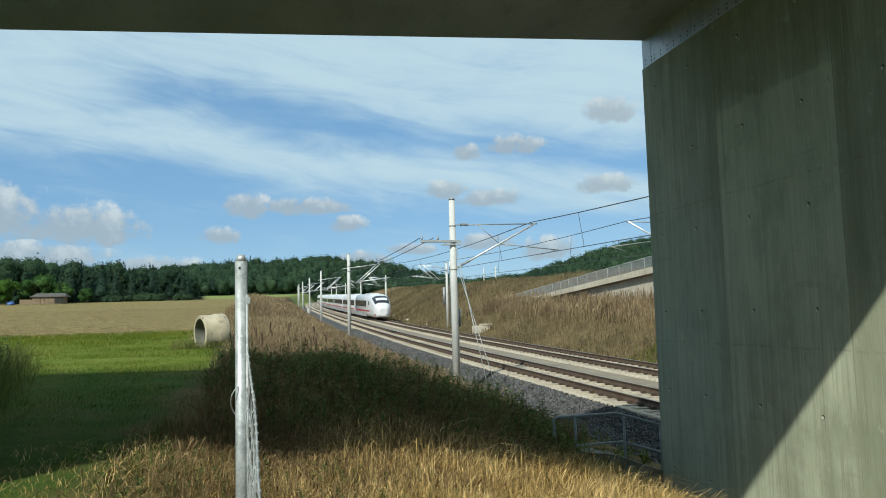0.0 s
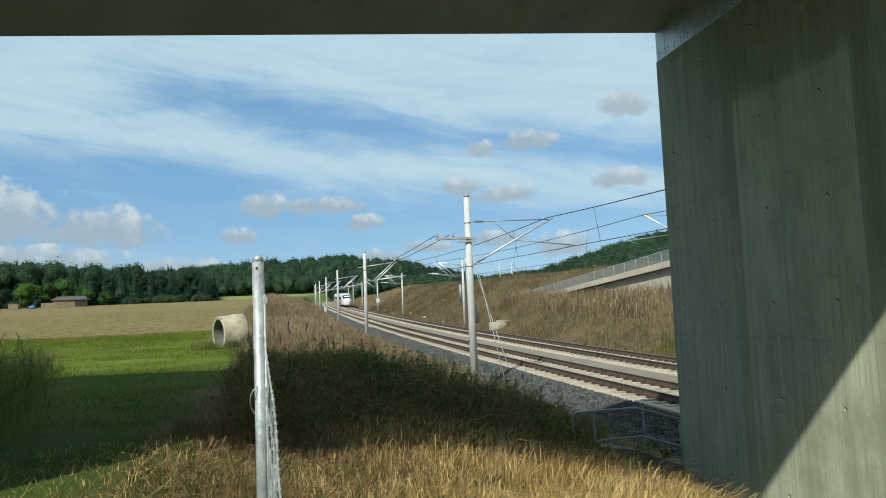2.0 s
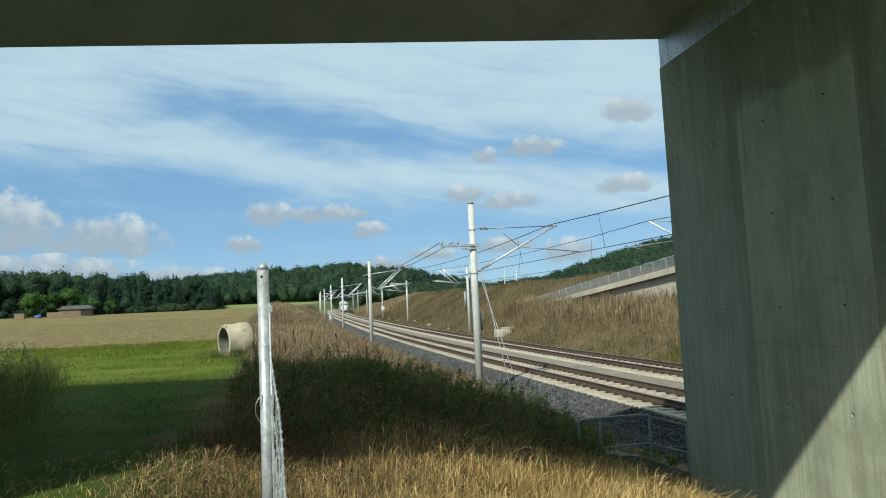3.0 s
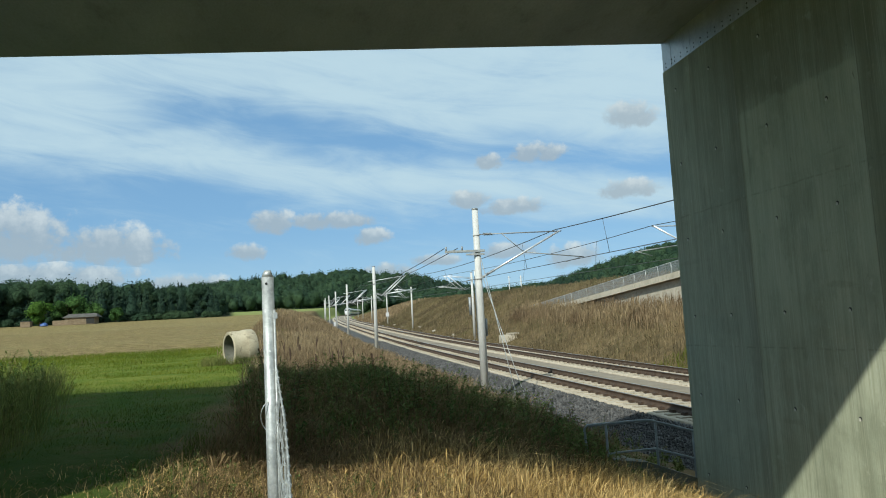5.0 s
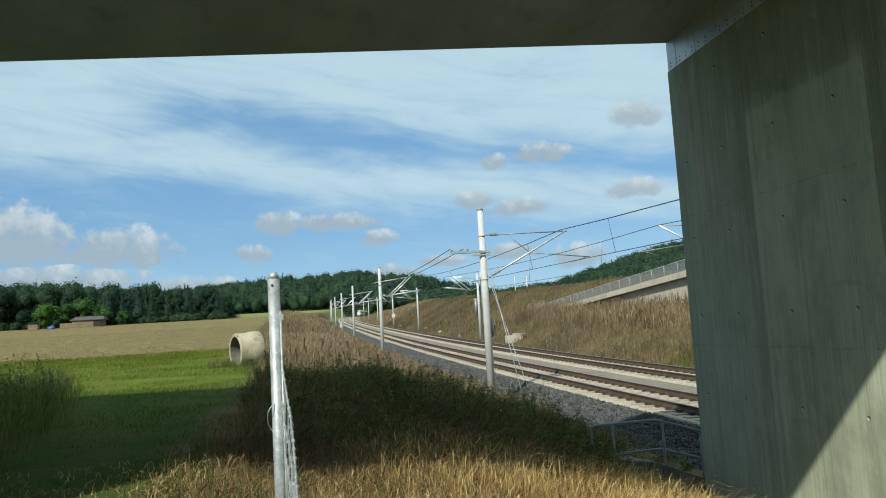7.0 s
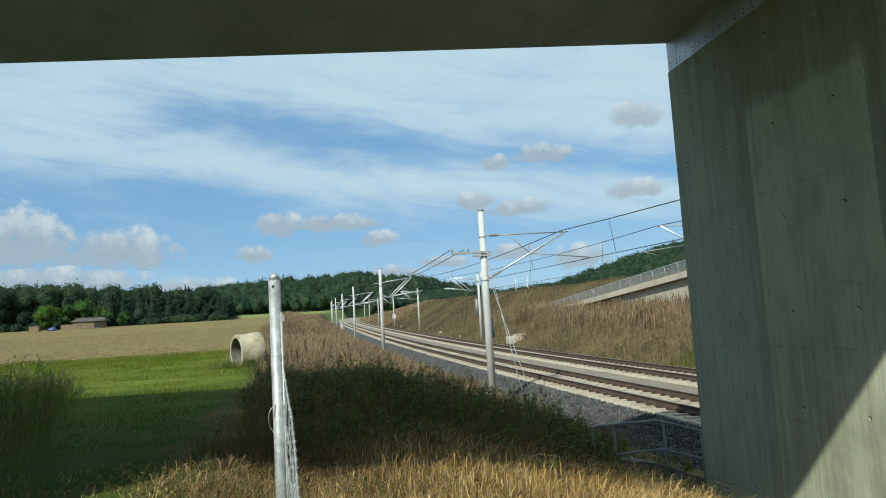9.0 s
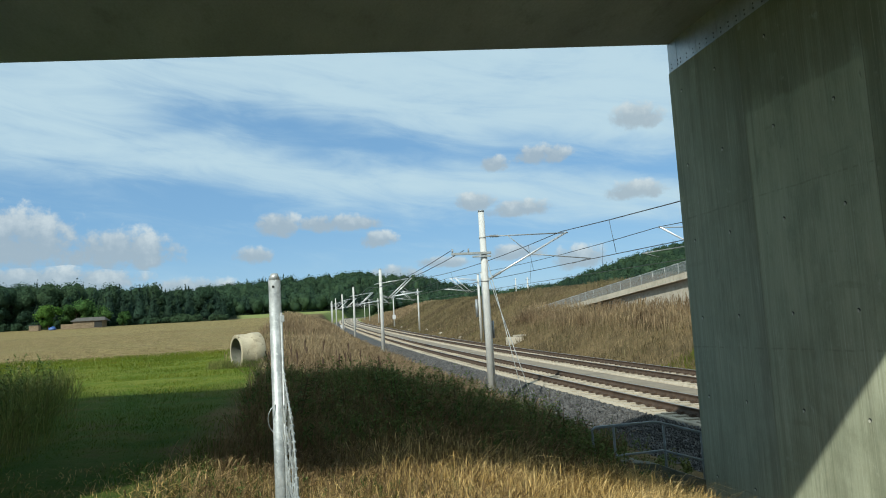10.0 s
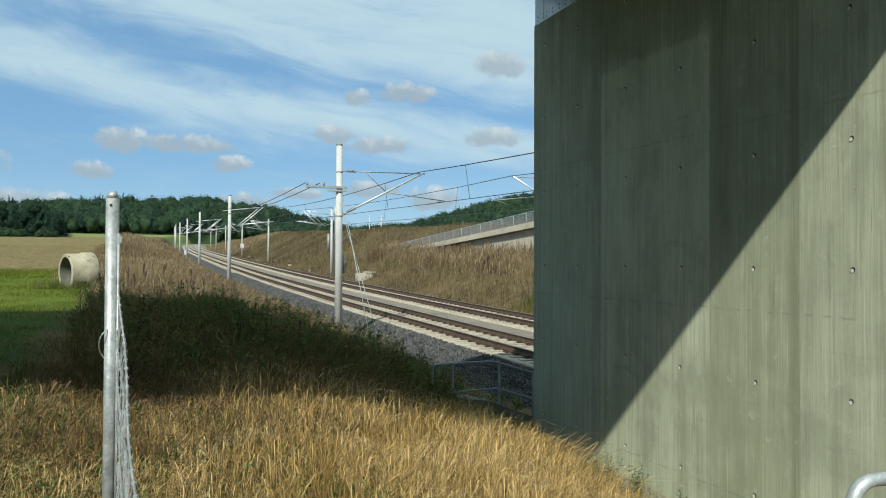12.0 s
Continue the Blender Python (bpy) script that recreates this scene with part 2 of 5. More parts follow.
def ground_material():
    """Bare path soil and turf near by, darkened for the bridge's shade; stubble field, green strip, cutting slopes, far
    meadows: by place, with ragged borders.
    """
    m = bpy.data.materials.new("ground_cover")
    m.use_nodes = True
    N = Nodes(m.node_tree)
    b = N.t.nodes["Principled BSDF"]
    o = N.t.nodes.new("ShaderNodeTexCoord").outputs["Object"]
    x, y, z = N.xyz(o)
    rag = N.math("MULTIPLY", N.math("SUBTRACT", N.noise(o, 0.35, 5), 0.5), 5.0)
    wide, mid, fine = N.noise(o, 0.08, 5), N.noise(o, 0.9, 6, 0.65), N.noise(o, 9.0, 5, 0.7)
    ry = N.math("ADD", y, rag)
    # path turf is a darker copy of the strip, bridge shade in its colour
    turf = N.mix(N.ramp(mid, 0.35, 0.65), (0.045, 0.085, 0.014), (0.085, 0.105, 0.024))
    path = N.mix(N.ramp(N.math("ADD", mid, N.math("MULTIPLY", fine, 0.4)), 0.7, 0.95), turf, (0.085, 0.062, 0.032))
    strip = N.mix(N.ramp(N.math("MULTIPLY", N.math("ADD", mid, fine), 0.5), 0.4, 0.6), (0.08, 0.122, 0.015), (0.15, 0.165, 0.03))
    clod = N.noise(N.scaled(o, (0.7, 1.2, 1)), 1.5, 6, 0.78)
    stubble = N.mix(N.ramp(clod, 0.40, 0.60), (0.105, 0.08, 0.034), (0.29, 0.225, 0.10))
    stubble = N.mix(N.math("MULTIPLY", N.ramp(wide, 0.4, 0.65), 0.4), stubble, (0.20, 0.175, 0.078))
    meadow = N.mix(N.ramp(mid, 0.3, 0.7), (0.16, 0.2, 0.06), (0.24, 0.25, 0.09))
    dry = N.mix(N.ramp(mid, 0.3, 0.7), (0.10, 0.075, 0.04), (0.18, 0.13, 0.065))
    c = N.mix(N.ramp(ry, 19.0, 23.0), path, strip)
    c = N.mix(N.ramp(N.math("ADD", y, N.math("MULTIPLY", rag, 0.6)), 44.0, 47.0), c, stubble)
    c = N.mix(N.ramp(y, 255.0, 265.0), c, meadow)
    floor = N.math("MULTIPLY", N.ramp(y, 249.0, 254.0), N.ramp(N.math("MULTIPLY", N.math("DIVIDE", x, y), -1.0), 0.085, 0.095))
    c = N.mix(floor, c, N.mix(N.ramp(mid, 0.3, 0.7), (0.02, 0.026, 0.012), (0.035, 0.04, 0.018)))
    side = N.ramp(N.math("ADD", x, N.math("MULTIPLY", rag, 0.15)), -2.2, -1.2)
    c = N.mix(side, c, dry)
    c = N.mix(N.math("MULTIPLY", side, N.ramp(y, 270.0, 330.0)), c, meadow)
    c = N.mix(N.ramp(y, 500.0, 530.0), c, N.mix(N.ramp(mid, 0.3, 0.7), (0.03, 0.05, 0.02), (0.06, 0.085, 0.03)))
    v = N.math("ADD", 0.7, N.math("MULTIPLY", fine, 0.6))
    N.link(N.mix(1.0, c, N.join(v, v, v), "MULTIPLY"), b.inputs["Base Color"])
    b.inputs["Roughness"].default_value = 0.95
    b.inputs["Specular IOR Level"].default_value = 0.05
    n = N.add("ShaderNodeBump", Strength=0.7, Distance=0.08)
    N.link(N.math("ADD", fine, clod), n.inputs["Height"])
    N.link(n.outputs[0], b.inputs["Normal"])
    return m


CONCRETE_WALL = concrete_wall_material()
GROUND = ground_material()
SOFFIT = material("shuttered_concrete", [(0.30, 0.345, 0.365), (0.40, 0.45, 0.47), (0.25, 0.285, 0.30)], 0.6, 0.85, stretch=(1, 0.4, 1), fine=30)
PALE_CONCRETE = material("pale_concrete", [(0.42, 0.37, 0.28), (0.52, 0.46, 0.36), (0.31, 0.27, 0.2)], 1.2, 0.9, fine=25, spread=0.25)
PIPE_CONCRETE = material("stained_concrete", [(0.30, 0.25, 0.165), (0.46, 0.40, 0.28), (0.16, 0.13, 0.08)], 1.6, 0.9, fine=25)
TRACK_CONCRETE = material("dusty_track_concrete", [(0.36, 0.305, 0.225), (0.46, 0.395, 0.30), (0.21, 0.17, 0.12)], 1.6, 0.92, fine=22, spread=0.4)
PAINTED_STEEL = material("grey_painted_steel", [(0.20, 0.225, 0.235), (0.28, 0.305, 0.315)], 5.0, 0.5, bump=0.05, fine=40)
JOINT = material("joint_mortar", [(0.20, 0.20, 0.135), (0.30, 0.295, 0.20)], 2.0, 0.9, fine=25)
# pale tone for the sunlit lower rim painted into each tie hole
RIM_LIGHT = material("painted_rim_light", [(0.5, 0.49, 0.40), (0.62, 0.61, 0.51)], 12.0, 0.9, fine=60)
GREY_CONCRETE = material("grey_concrete", [(0.38, 0.38, 0.35), (0.48, 0.47, 0.43), (0.28, 0.28, 0.25)], 0.9, 0.9, fine=25)
STRIP_GRAVEL = material("strip_gravel", [(0.195, 0.160, 0.115), (0.245, 0.206, 0.152), (0.14, 0.115, 0.083)], 0.7, 0.95, bump=0.5, fine=18)
BALLAST = material("ballast_stone", [(0.05, 0.049, 0.048), (0.12, 0.117, 0.113)], 3.0, 0.9, island=1.0)
MAST_CONCRETE = material("spun_concrete", [(0.46, 0.45, 0.42), (0.58, 0.57, 0.53), (0.38, 0.37, 0.34)], 1.5, 0.75, stretch=(1, 1, 0.3), fine=30, bump=0.1)
GALVANISED = material("galvanised_steel", [(0.30, 0.31, 0.30), (0.50, 0.51, 0.49), (0.66, 0.67, 0.64)], 14.0, 0.5, metal=0.4, bump=0.12, fine=55)
DULL_STEEL = material("weathered_steel", [(0.22, 0.23, 0.23), (0.32, 0.33, 0.33)], 8.0, 0.55, metal=0.5, bump=0.1, fine=60)
ALUMINIUM = material("aluminium_tube", [(0.6, 0.6, 0.6), (0.72, 0.72, 0.72)], 3.0, 0.4, metal=0.6, bump=0.0)
CABLE = material("copper_cable", [(0.06, 0.065, 0.07), (0.10, 0.10, 0.105)], 3.0, 0.5, metal=0.6, bump=0.0)
RAIL_STEEL = material("rusty_rail", [(0.055, 0.035, 0.022), (0.095, 0.062, 0.04)], 4.0, 0.75, metal=0.2, bump=0.1)
RUST_SHADE_BED = material("rust_shade_concrete", [(0.09, 0.06, 0.04), (0.17, 0.125, 0.085), (0.06, 0.04, 0.028)], 2.5, 0.95, fine=20)
RAIL_HEAD = material("polished_rail", [(0.35, 0.33, 0.31), (0.45, 0.43, 0.41)], 3.0, 0.3, metal=0.9, bump=0.0)
FLASHING = material("zinc_sheet", [(0.42, 0.45, 0.46), (0.56, 0.58, 0.58), (0.36, 0.38, 0.39)], 1.4, 0.45, metal=0.6, bump=0.05, fine=20)
# near-black standing in for the shade inside holes; the rivets share it
NEAR_BLACK = material("near_black", [(0.02, 0.02, 0.018), (0.035, 0.035, 0.03)], 20, 0.95, bump=0.0)
TRAIN_WHITE = material("white_train_paint", [(0.56, 0.55, 0.55), (0.66, 0.65, 0.65)], 0.5, 0.32, bump=0.0)
TRAIN_SKIRT = material("dusty_grey_skirt", [(0.24, 0.235, 0.23), (0.34, 0.33, 0.32)], 0.7, 0.6, bump=0.0)
TRAIN_ROOF = material("grey_train_roof", [(0.5, 0.51, 0.52), (0.6, 0.61, 0.62)], 0.5, 0.5, bump=0.0)
TRAIN_RED = material("red_train_stripe", [(0.36, 0.02, 0.03), (0.42, 0.025, 0.035)], 0.5, 0.3, bump=0.0)
TRAIN_GLASS = material("dark_train_glass", [(0.012, 0.014, 0.018), (0.02, 0.022, 0.026)], 0.5, 0.1, bump=0.0)
TRAIN_UNDER = material("dark_underframe", [(0.06, 0.06, 0.06), (0.1, 0.1, 0.1)], 2.0, 0.7, bump=0.1)
WOOD = material("weathered_planks", [(0.15, 0.105, 0.06), (0.26, 0.195, 0.12)], 1.0, 0.85, stretch=(1, 1, 5))
ROOF_SHEET = material("grey_roof_sheet", [(0.06, 0.055, 0.045), (0.10, 0.092, 0.08)], 0.8, 0.9)
BLUE_SHEET = material("blue_tarpaulin", [(0.025, 0.07, 0.22), (0.045, 0.10, 0.28)], 1.0, 0.5)
STRAW = material("dry_grass", [(0.43, 0.29, 0.105), (0.70, 0.525, 0.25), (0.26, 0.17, 0.062)], 1.1, 0.8, bump=0.0, fine=5.0, island=1.4, leafy=0.35)
BANK_GRASS = material("bleached_grass", [(0.18, 0.125, 0.075), (0.34, 0.26, 0.15), (0.14, 0.10, 0.058)], 0.3, 0.85, bump=0.0, fine=2.0, island=0.9, leafy=0.3)
TALL_GRASS = material("tall_green_grass", [(0.09, 0.125, 0.03), (0.19, 0.20, 0.06), (0.24, 0.18, 0.08)], 0.6, 0.8, bump=0.0, fine=3.0, island=0.9, leafy=0.35)
UNDERGROWTH = material("undergrowth", [(0.055, 0.08, 0.015), (0.10, 0.11, 0.025), (0.15, 0.11, 0.04)], 0.9, 0.8, bump=0.0, fine=3.0, island=0.9, leafy=0.3)
# darker copy of TURF: worn path grass with the bridge's shade mixed in
SHADED_PATH_GRASS = material("shaded_path_grass", [(0.062, 0.125, 0.016), (0.12, 0.145, 0.03), (0.14, 0.105, 0.04)], 0.5, 0.85, bump=0.0, fine=2.0, island=0.8, leafy=0.2)
APRON = material("apron_concrete", [(0.20, 0.19, 0.14), (0.31, 0.29, 0.23), (0.12, 0.12, 0.075)], 1.8, 0.95, fine=22)
# dark concrete with shade in its colour, for the steps and pipe bore
SHADED_CONCRETE = material("shaded_concrete", [(0.11, 0.12, 0.09), (0.2, 0.19, 0.15), (0.07, 0.08, 0.045)], 2.0, 0.95, fine=20)
BROWN_GRASS = material("brown_grass", [(0.095, 0.075, 0.045), (0.215, 0.172, 0.088), (0.115, 0.122, 0.046)], 0.14, 0.85, bump=0.0, fine=2.0, island=0.7, leafy=0.3)
WEED = material("dark_weeds", [(0.08, 0.115, 0.034), (0.19, 0.17, 0.068), (0.28, 0.17, 0.085)], 0.5, 0.8, bump=0.0, fine=3.0, island=0.8, leafy=0.3)
TURF = material("green_turf", [(0.08, 0.122, 0.012), (0.155, 0.172, 0.02), (0.20, 0.16, 0.035)], 0.3, 0.8, bump=0.0, fine=2.0, island=0.6, leafy=0.35)
FOREST = material("dark_forest_leaves", [(0.026, 0.052, 0.031), (0.048, 0.080, 0.038), (0.023, 0.046, 0.036)], 0.07, 0.85, bump=0.0, fine=0.35, island=0.5, leafy=0.2)
SPRUCE = material("dark_spruce_needles", [(0.021, 0.043, 0.031), (0.036, 0.063, 0.038)], 0.08, 0.85, bump=0.0, fine=0.5, island=0.5, leafy=0.16)
BRIGHT_LEAF = material("bright_leaves", [(0.055, 0.12, 0.02), (0.09, 0.165, 0.032)], 0.2, 0.8, bump=0.0, fine=0.6, island=0.8, leafy=0.3)
WEED_LEAF = material("weed_leaves", [(0.08, 0.13, 0.036), (0.18, 0.20, 0.065), (0.26, 0.18, 0.085)], 0.6, 0.7, bump=0.0, fine=4.0, island=0.9, leafy=0.25, spread=0.3)
RUSTY_GRASS = material("rusty_grass", [(0.15, 0.10, 0.05), (0.27, 0.19, 0.095), (0.11, 0.09, 0.04)], 0.8, 0.85, bump=0.0, fine=4.0, island=1.0, leafy=0.3)
GREEN_LEAF = material("green_leaves", [(0.036, 0.08, 0.022), (0.06, 0.112, 0.03)], 0.2, 0.8, bump=0.0, fine=0.6, island=0.7, leafy=0.2)
BARK = material("tree_bark", [(0.09, 0.07, 0.05), (0.15, 0.12, 0.09)], 3.0, 0.9)


# ---------- shape helpers ----------
def mesh_object(name, bm, mat, parent=None):
    me = bpy.data.meshes.new(name)
    bm.to_mesh(me)
    bm.free()
    me.materials.append(mat)
    ob = new(name, me)
    ob.parent = parent
    return ob


def part(name, bm, mat, parent, label=""):
    return tagged(mesh_object(name, bm, mat, parent), label)


def thing(name, label, category, group="", kind="", at=None):
    ob = new(name)
    ob.empty_display_size = 0.2
    if at is not None:
        ob.matrix_basis = at
    return tagged(ob, label, category, group, kind)


def box(size, at=(0, 0, 0), bevel=0.0, bm=None, turn=None):
    bm = bm or bmesh.new()
    m = Matrix.Translation(at) @ (turn or Matrix.Identity(4)) @ Matrix.Diagonal((*size, 1))
    made = bmesh.ops.create_cube(bm, size=1.0, matrix=m)
    if bevel:
        edges = list({e for v in made["verts"] for e in v.link_edges})
        bmesh.ops.bevel(bm, geom=edges, offset=bevel, segments=2, affect="EDGES", clamp_overlap=True)
    return bm


def rod(a, b, r, r2=None, sides=10, bm=None):
    bm = bm or bmesh.new()
    a, b = Vector(a), Vector(b)
    m = Matrix.Translation((a + b) / 2) @ (b - a).to_track_quat("Z", "Y").to_matrix().to_4x4()
    made = bmesh.ops.create_cone(bm, cap_ends=True, segments=sides, radius1=r, radius2=r if r2 is None else r2, depth=(b - a).length, matrix=m)
    for f in {f for v in made["verts"] for f in v.link_faces}:
        f.smooth = len(f.verts) == 4
    return bm


def tube(points, r, sides=8, bm=None):
    """A round tube along a line of points."""
    bm = bm or bmesh.new()
    pts = [Vector(p) for p in points]
    rings = []
    for i, p in enumerate(pts):
        d = (pts[min(i + 1, len(pts) - 1)] - pts[max(i - 1, 0)]).normalized()
        side = d.cross(Vector((0.13, 0.31, 0.94))).normalized()
        up = side.cross(d)
        rings.append([bm.verts.new(p + r * (math.cos(k * math.tau / sides) * side + math.sin(k * math.tau / sides) * up)) for k in range(sides)])
    for a, b in zip(rings, rings[1:]):
        for k in range(sides):
            bm.faces.new((a[k], a[(k + 1) % sides], b[(k + 1) % sides], b[k])).smooth = True
    bm.faces.new(rings[0])
    bm.faces.new(rings[-1][::-1])
    return bm


def from_arrays(name, verts, faces, mat, smooth=False):
    me = bpy.data.meshes.new(name)
    verts, faces = np.asarray(verts, dtype=np.float32), np.asarray(faces, dtype=np.int32)
    k = faces.shape[1]
    me.vertices.add(len(verts))
    me.vertices.foreach_set("co", verts.ravel())
    me.loops.add(faces.size)
    me.loops.foreach_set("vertex_index", faces.ravel())
    me.polygons.add(len(faces))
    me.polygons.foreach_set("loop_start", np.arange(0, faces.size, k, dtype=np.int32))
    if smooth:
        me.polygons.foreach_set("use_smooth", np.ones(len(faces), dtype=bool))
    me.update(calc_edges=True)
    me.materials.append(mat)
    return new(name, me)


# ---------- lie of the land ----------
def step(a, b, v):
    s = np.clip((v - a) / (b - a), 0, 1)
    return s * s * (3 - 2 * s)


def track_x(y):
    """Centre of the near track: almost straight, easing to the right far off."""
    return np.interp(y, TRACK_Y, TRACK_X)


TRACK_Y = np.arange(-80.0, 1400.0, 5.0)
TRACK_X = 10.15 + np.where(TRACK_Y < 85, (TRACK_Y - 85) ** 2 / 4200.0, (TRACK_Y - 85) ** 2 / 80000.0) + np.maximum(TRACK_Y - 195, 0) ** 2 / 6000.0
TRACK_Z = np.cumsum(5.0 * np.interp(TRACK_Y, (-80, 0, 160, 390, 430, 520, 600), (0.02, 0.02, 0.0307, 0.031, 0.022, 0.022, 0.008)))
TRACK_Z = TRACK_Z - np.interp(0.0, TRACK_Y, TRACK_Z) - 1.35


def rail_z(y):
    """Height of the rail heads: a steady climb."""
    return np.interp(y, TRACK_Y, TRACK_Z)


RIDGE_A = (-0.60, -0.33, -0.17, -0.125, -0.045, 0.05, 0.157, 0.219, 0.258, 0.34, 0.443, 0.527, 0.75)
RIDGE_E = (0.092, 0.084, 0.076, 0.081, 0.0885, 0.0865, 0.0745, 0.060, 0.046, 0.055, 0.083, 0.098, 0.105)


def ground_z(x, y):
    x, y = np.asarray(x, dtype=float), np.asarray(y, dtype=float)
    u = x - track_x(y)
    rail = rail_z(y)
    yc = np.clip(y, -60, 260)
    left = 0.02 * yc + 5.5e-5 * np.maximum(yc, 0) ** 2 + np.clip(y - 260, 0, 240) * 0.037
    # earth bank between the fence and the cutting
    bank = 1.6 * np.exp(-((x + 1.9) / np.where(x < -1.9, 1.7, 3.7)) ** 2) * step(30, 62, y) * (1 - 0.35 * step(66, 120, y)) * (1 - step(120, 215, y))
    left = left + bank
    left = left - 0.38 * step(-1.6, 0.2, x) * step(2.0, 5.0, y) * (1 - step(22, 34, y))
    z = left + (rail - 0.44 - left) * step(-10.6 + 1.9 * step(30, 60, y), -4.3, u)
    z = np.where(u > -4.3, rail - 0.44 - 0.30 * step(-3.9, -3.0, u) * (1 - step(-3.0, -1.6, u)), z)
    z = np.where(u > 6.0, rail - 0.44 - 0.35 * step(6.0, 7.4, u), z)
    rise = 5.6 * (np.clip((u - 8.0) / 11.5, 0, 1) * 0.75 + 0.25 * step(8, 20, u)) * (1 - 0.5 * step(180, 330, y))
    z = np.where(u > 7.4, z + rise, z)
    z = z - 2.5 * step(24, 60, u) * (1 - step(60, 200, u))
    # unseen bank added behind the camera to hold back low sky light
    z = z + 5.0 * step(8, 26, -y) * (1 - step(2, 7, x))
    r = np.hypot(x, y)
    hill = np.interp(np.clip(x / np.maximum(y, 1), -0.6, 0.75), RIDGE_A, RIDGE_E) * 780 - 31.0 - 6.0 * (1 - step(-70, 0, u))
    z = z + np.where(y > 0, step(520, 800, r) * hill, 0)
    return z


def build_ground():
    xs = np.unique(np.concatenate([np.arange(-24, 46, 0.6), np.arange(-120, -24, 4.0), np.arange(46, 130, 4.0), np.arange(-900, -120, 30.0), np.arange(130, 900, 30.0), [-4000, -2500, -1500, 1500, 2500, 4000]]))
    ys = np.unique(np.concatenate([np.arange(-14, 60, 0.6), np.arange(60, 140, 2.0), np.arange(140, 330, 5.0), np.arange(330, 1000, 20.0), np.arange(-80, -14, 6.0), [-4000, -1500, -400, 1300, 2000, 4000]]))
    X, Y = np.meshgrid(xs, ys)
    Z = ground_z(X, Y)
    r = random.Random(4)
    rough = np.array([[noise.noise((float(x) * 0.5, float(y) * 0.5, 0)) for x in xs] for y in ys])
    Z = Z + 0.07 * rough * ((X - track_x(Y) < -4.5) | (X - track_x(Y) > 7.5))
    nx, ny = len(xs), len(ys)
    i = (np.arange(ny - 1)[:, None] * nx + np.arange(nx - 1)[None]).ravel()
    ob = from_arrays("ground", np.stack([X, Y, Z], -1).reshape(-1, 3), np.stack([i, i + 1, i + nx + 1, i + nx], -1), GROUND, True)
    tagged(ob, "farmland with stubble field, mown path and railway cutting", "ground", kind="structure")


build_ground()

# ---------- bridge ----------
SKEW = math.tan(radians(5.5))
WALL_X, WALL_END, SOFFIT_Z = 6.5, 12.2, EYE + 4.86


def deck_y(x, front):
    return (WALL_END if front else 2.25) - (x - WALL_X) * SKEW


def prism(outline, z0, z1, bevel=0.0):
    """A solid over a ground plan."""
    bm = bmesh.new()
    low = [bm.verts.new((x, y, z0)) for x, y in outline]
    high = [bm.verts.new((x, y, z1)) for x, y in outline]
    bm.faces.new(low[::-1])
    bm.faces.new(high)
    n = len(outline)
    for k in range(n):
        bm.faces.new((low[k], low[(k + 1) % n], high[(k + 1) % n], high[k]))
    bmesh.ops.recalc_face_normals(bm, faces=bm.faces)
    if bevel:
        bmesh.ops.bevel(bm, geom=list(bm.edges), offset=bevel, segments=1, affect="EDGES")
    return bm


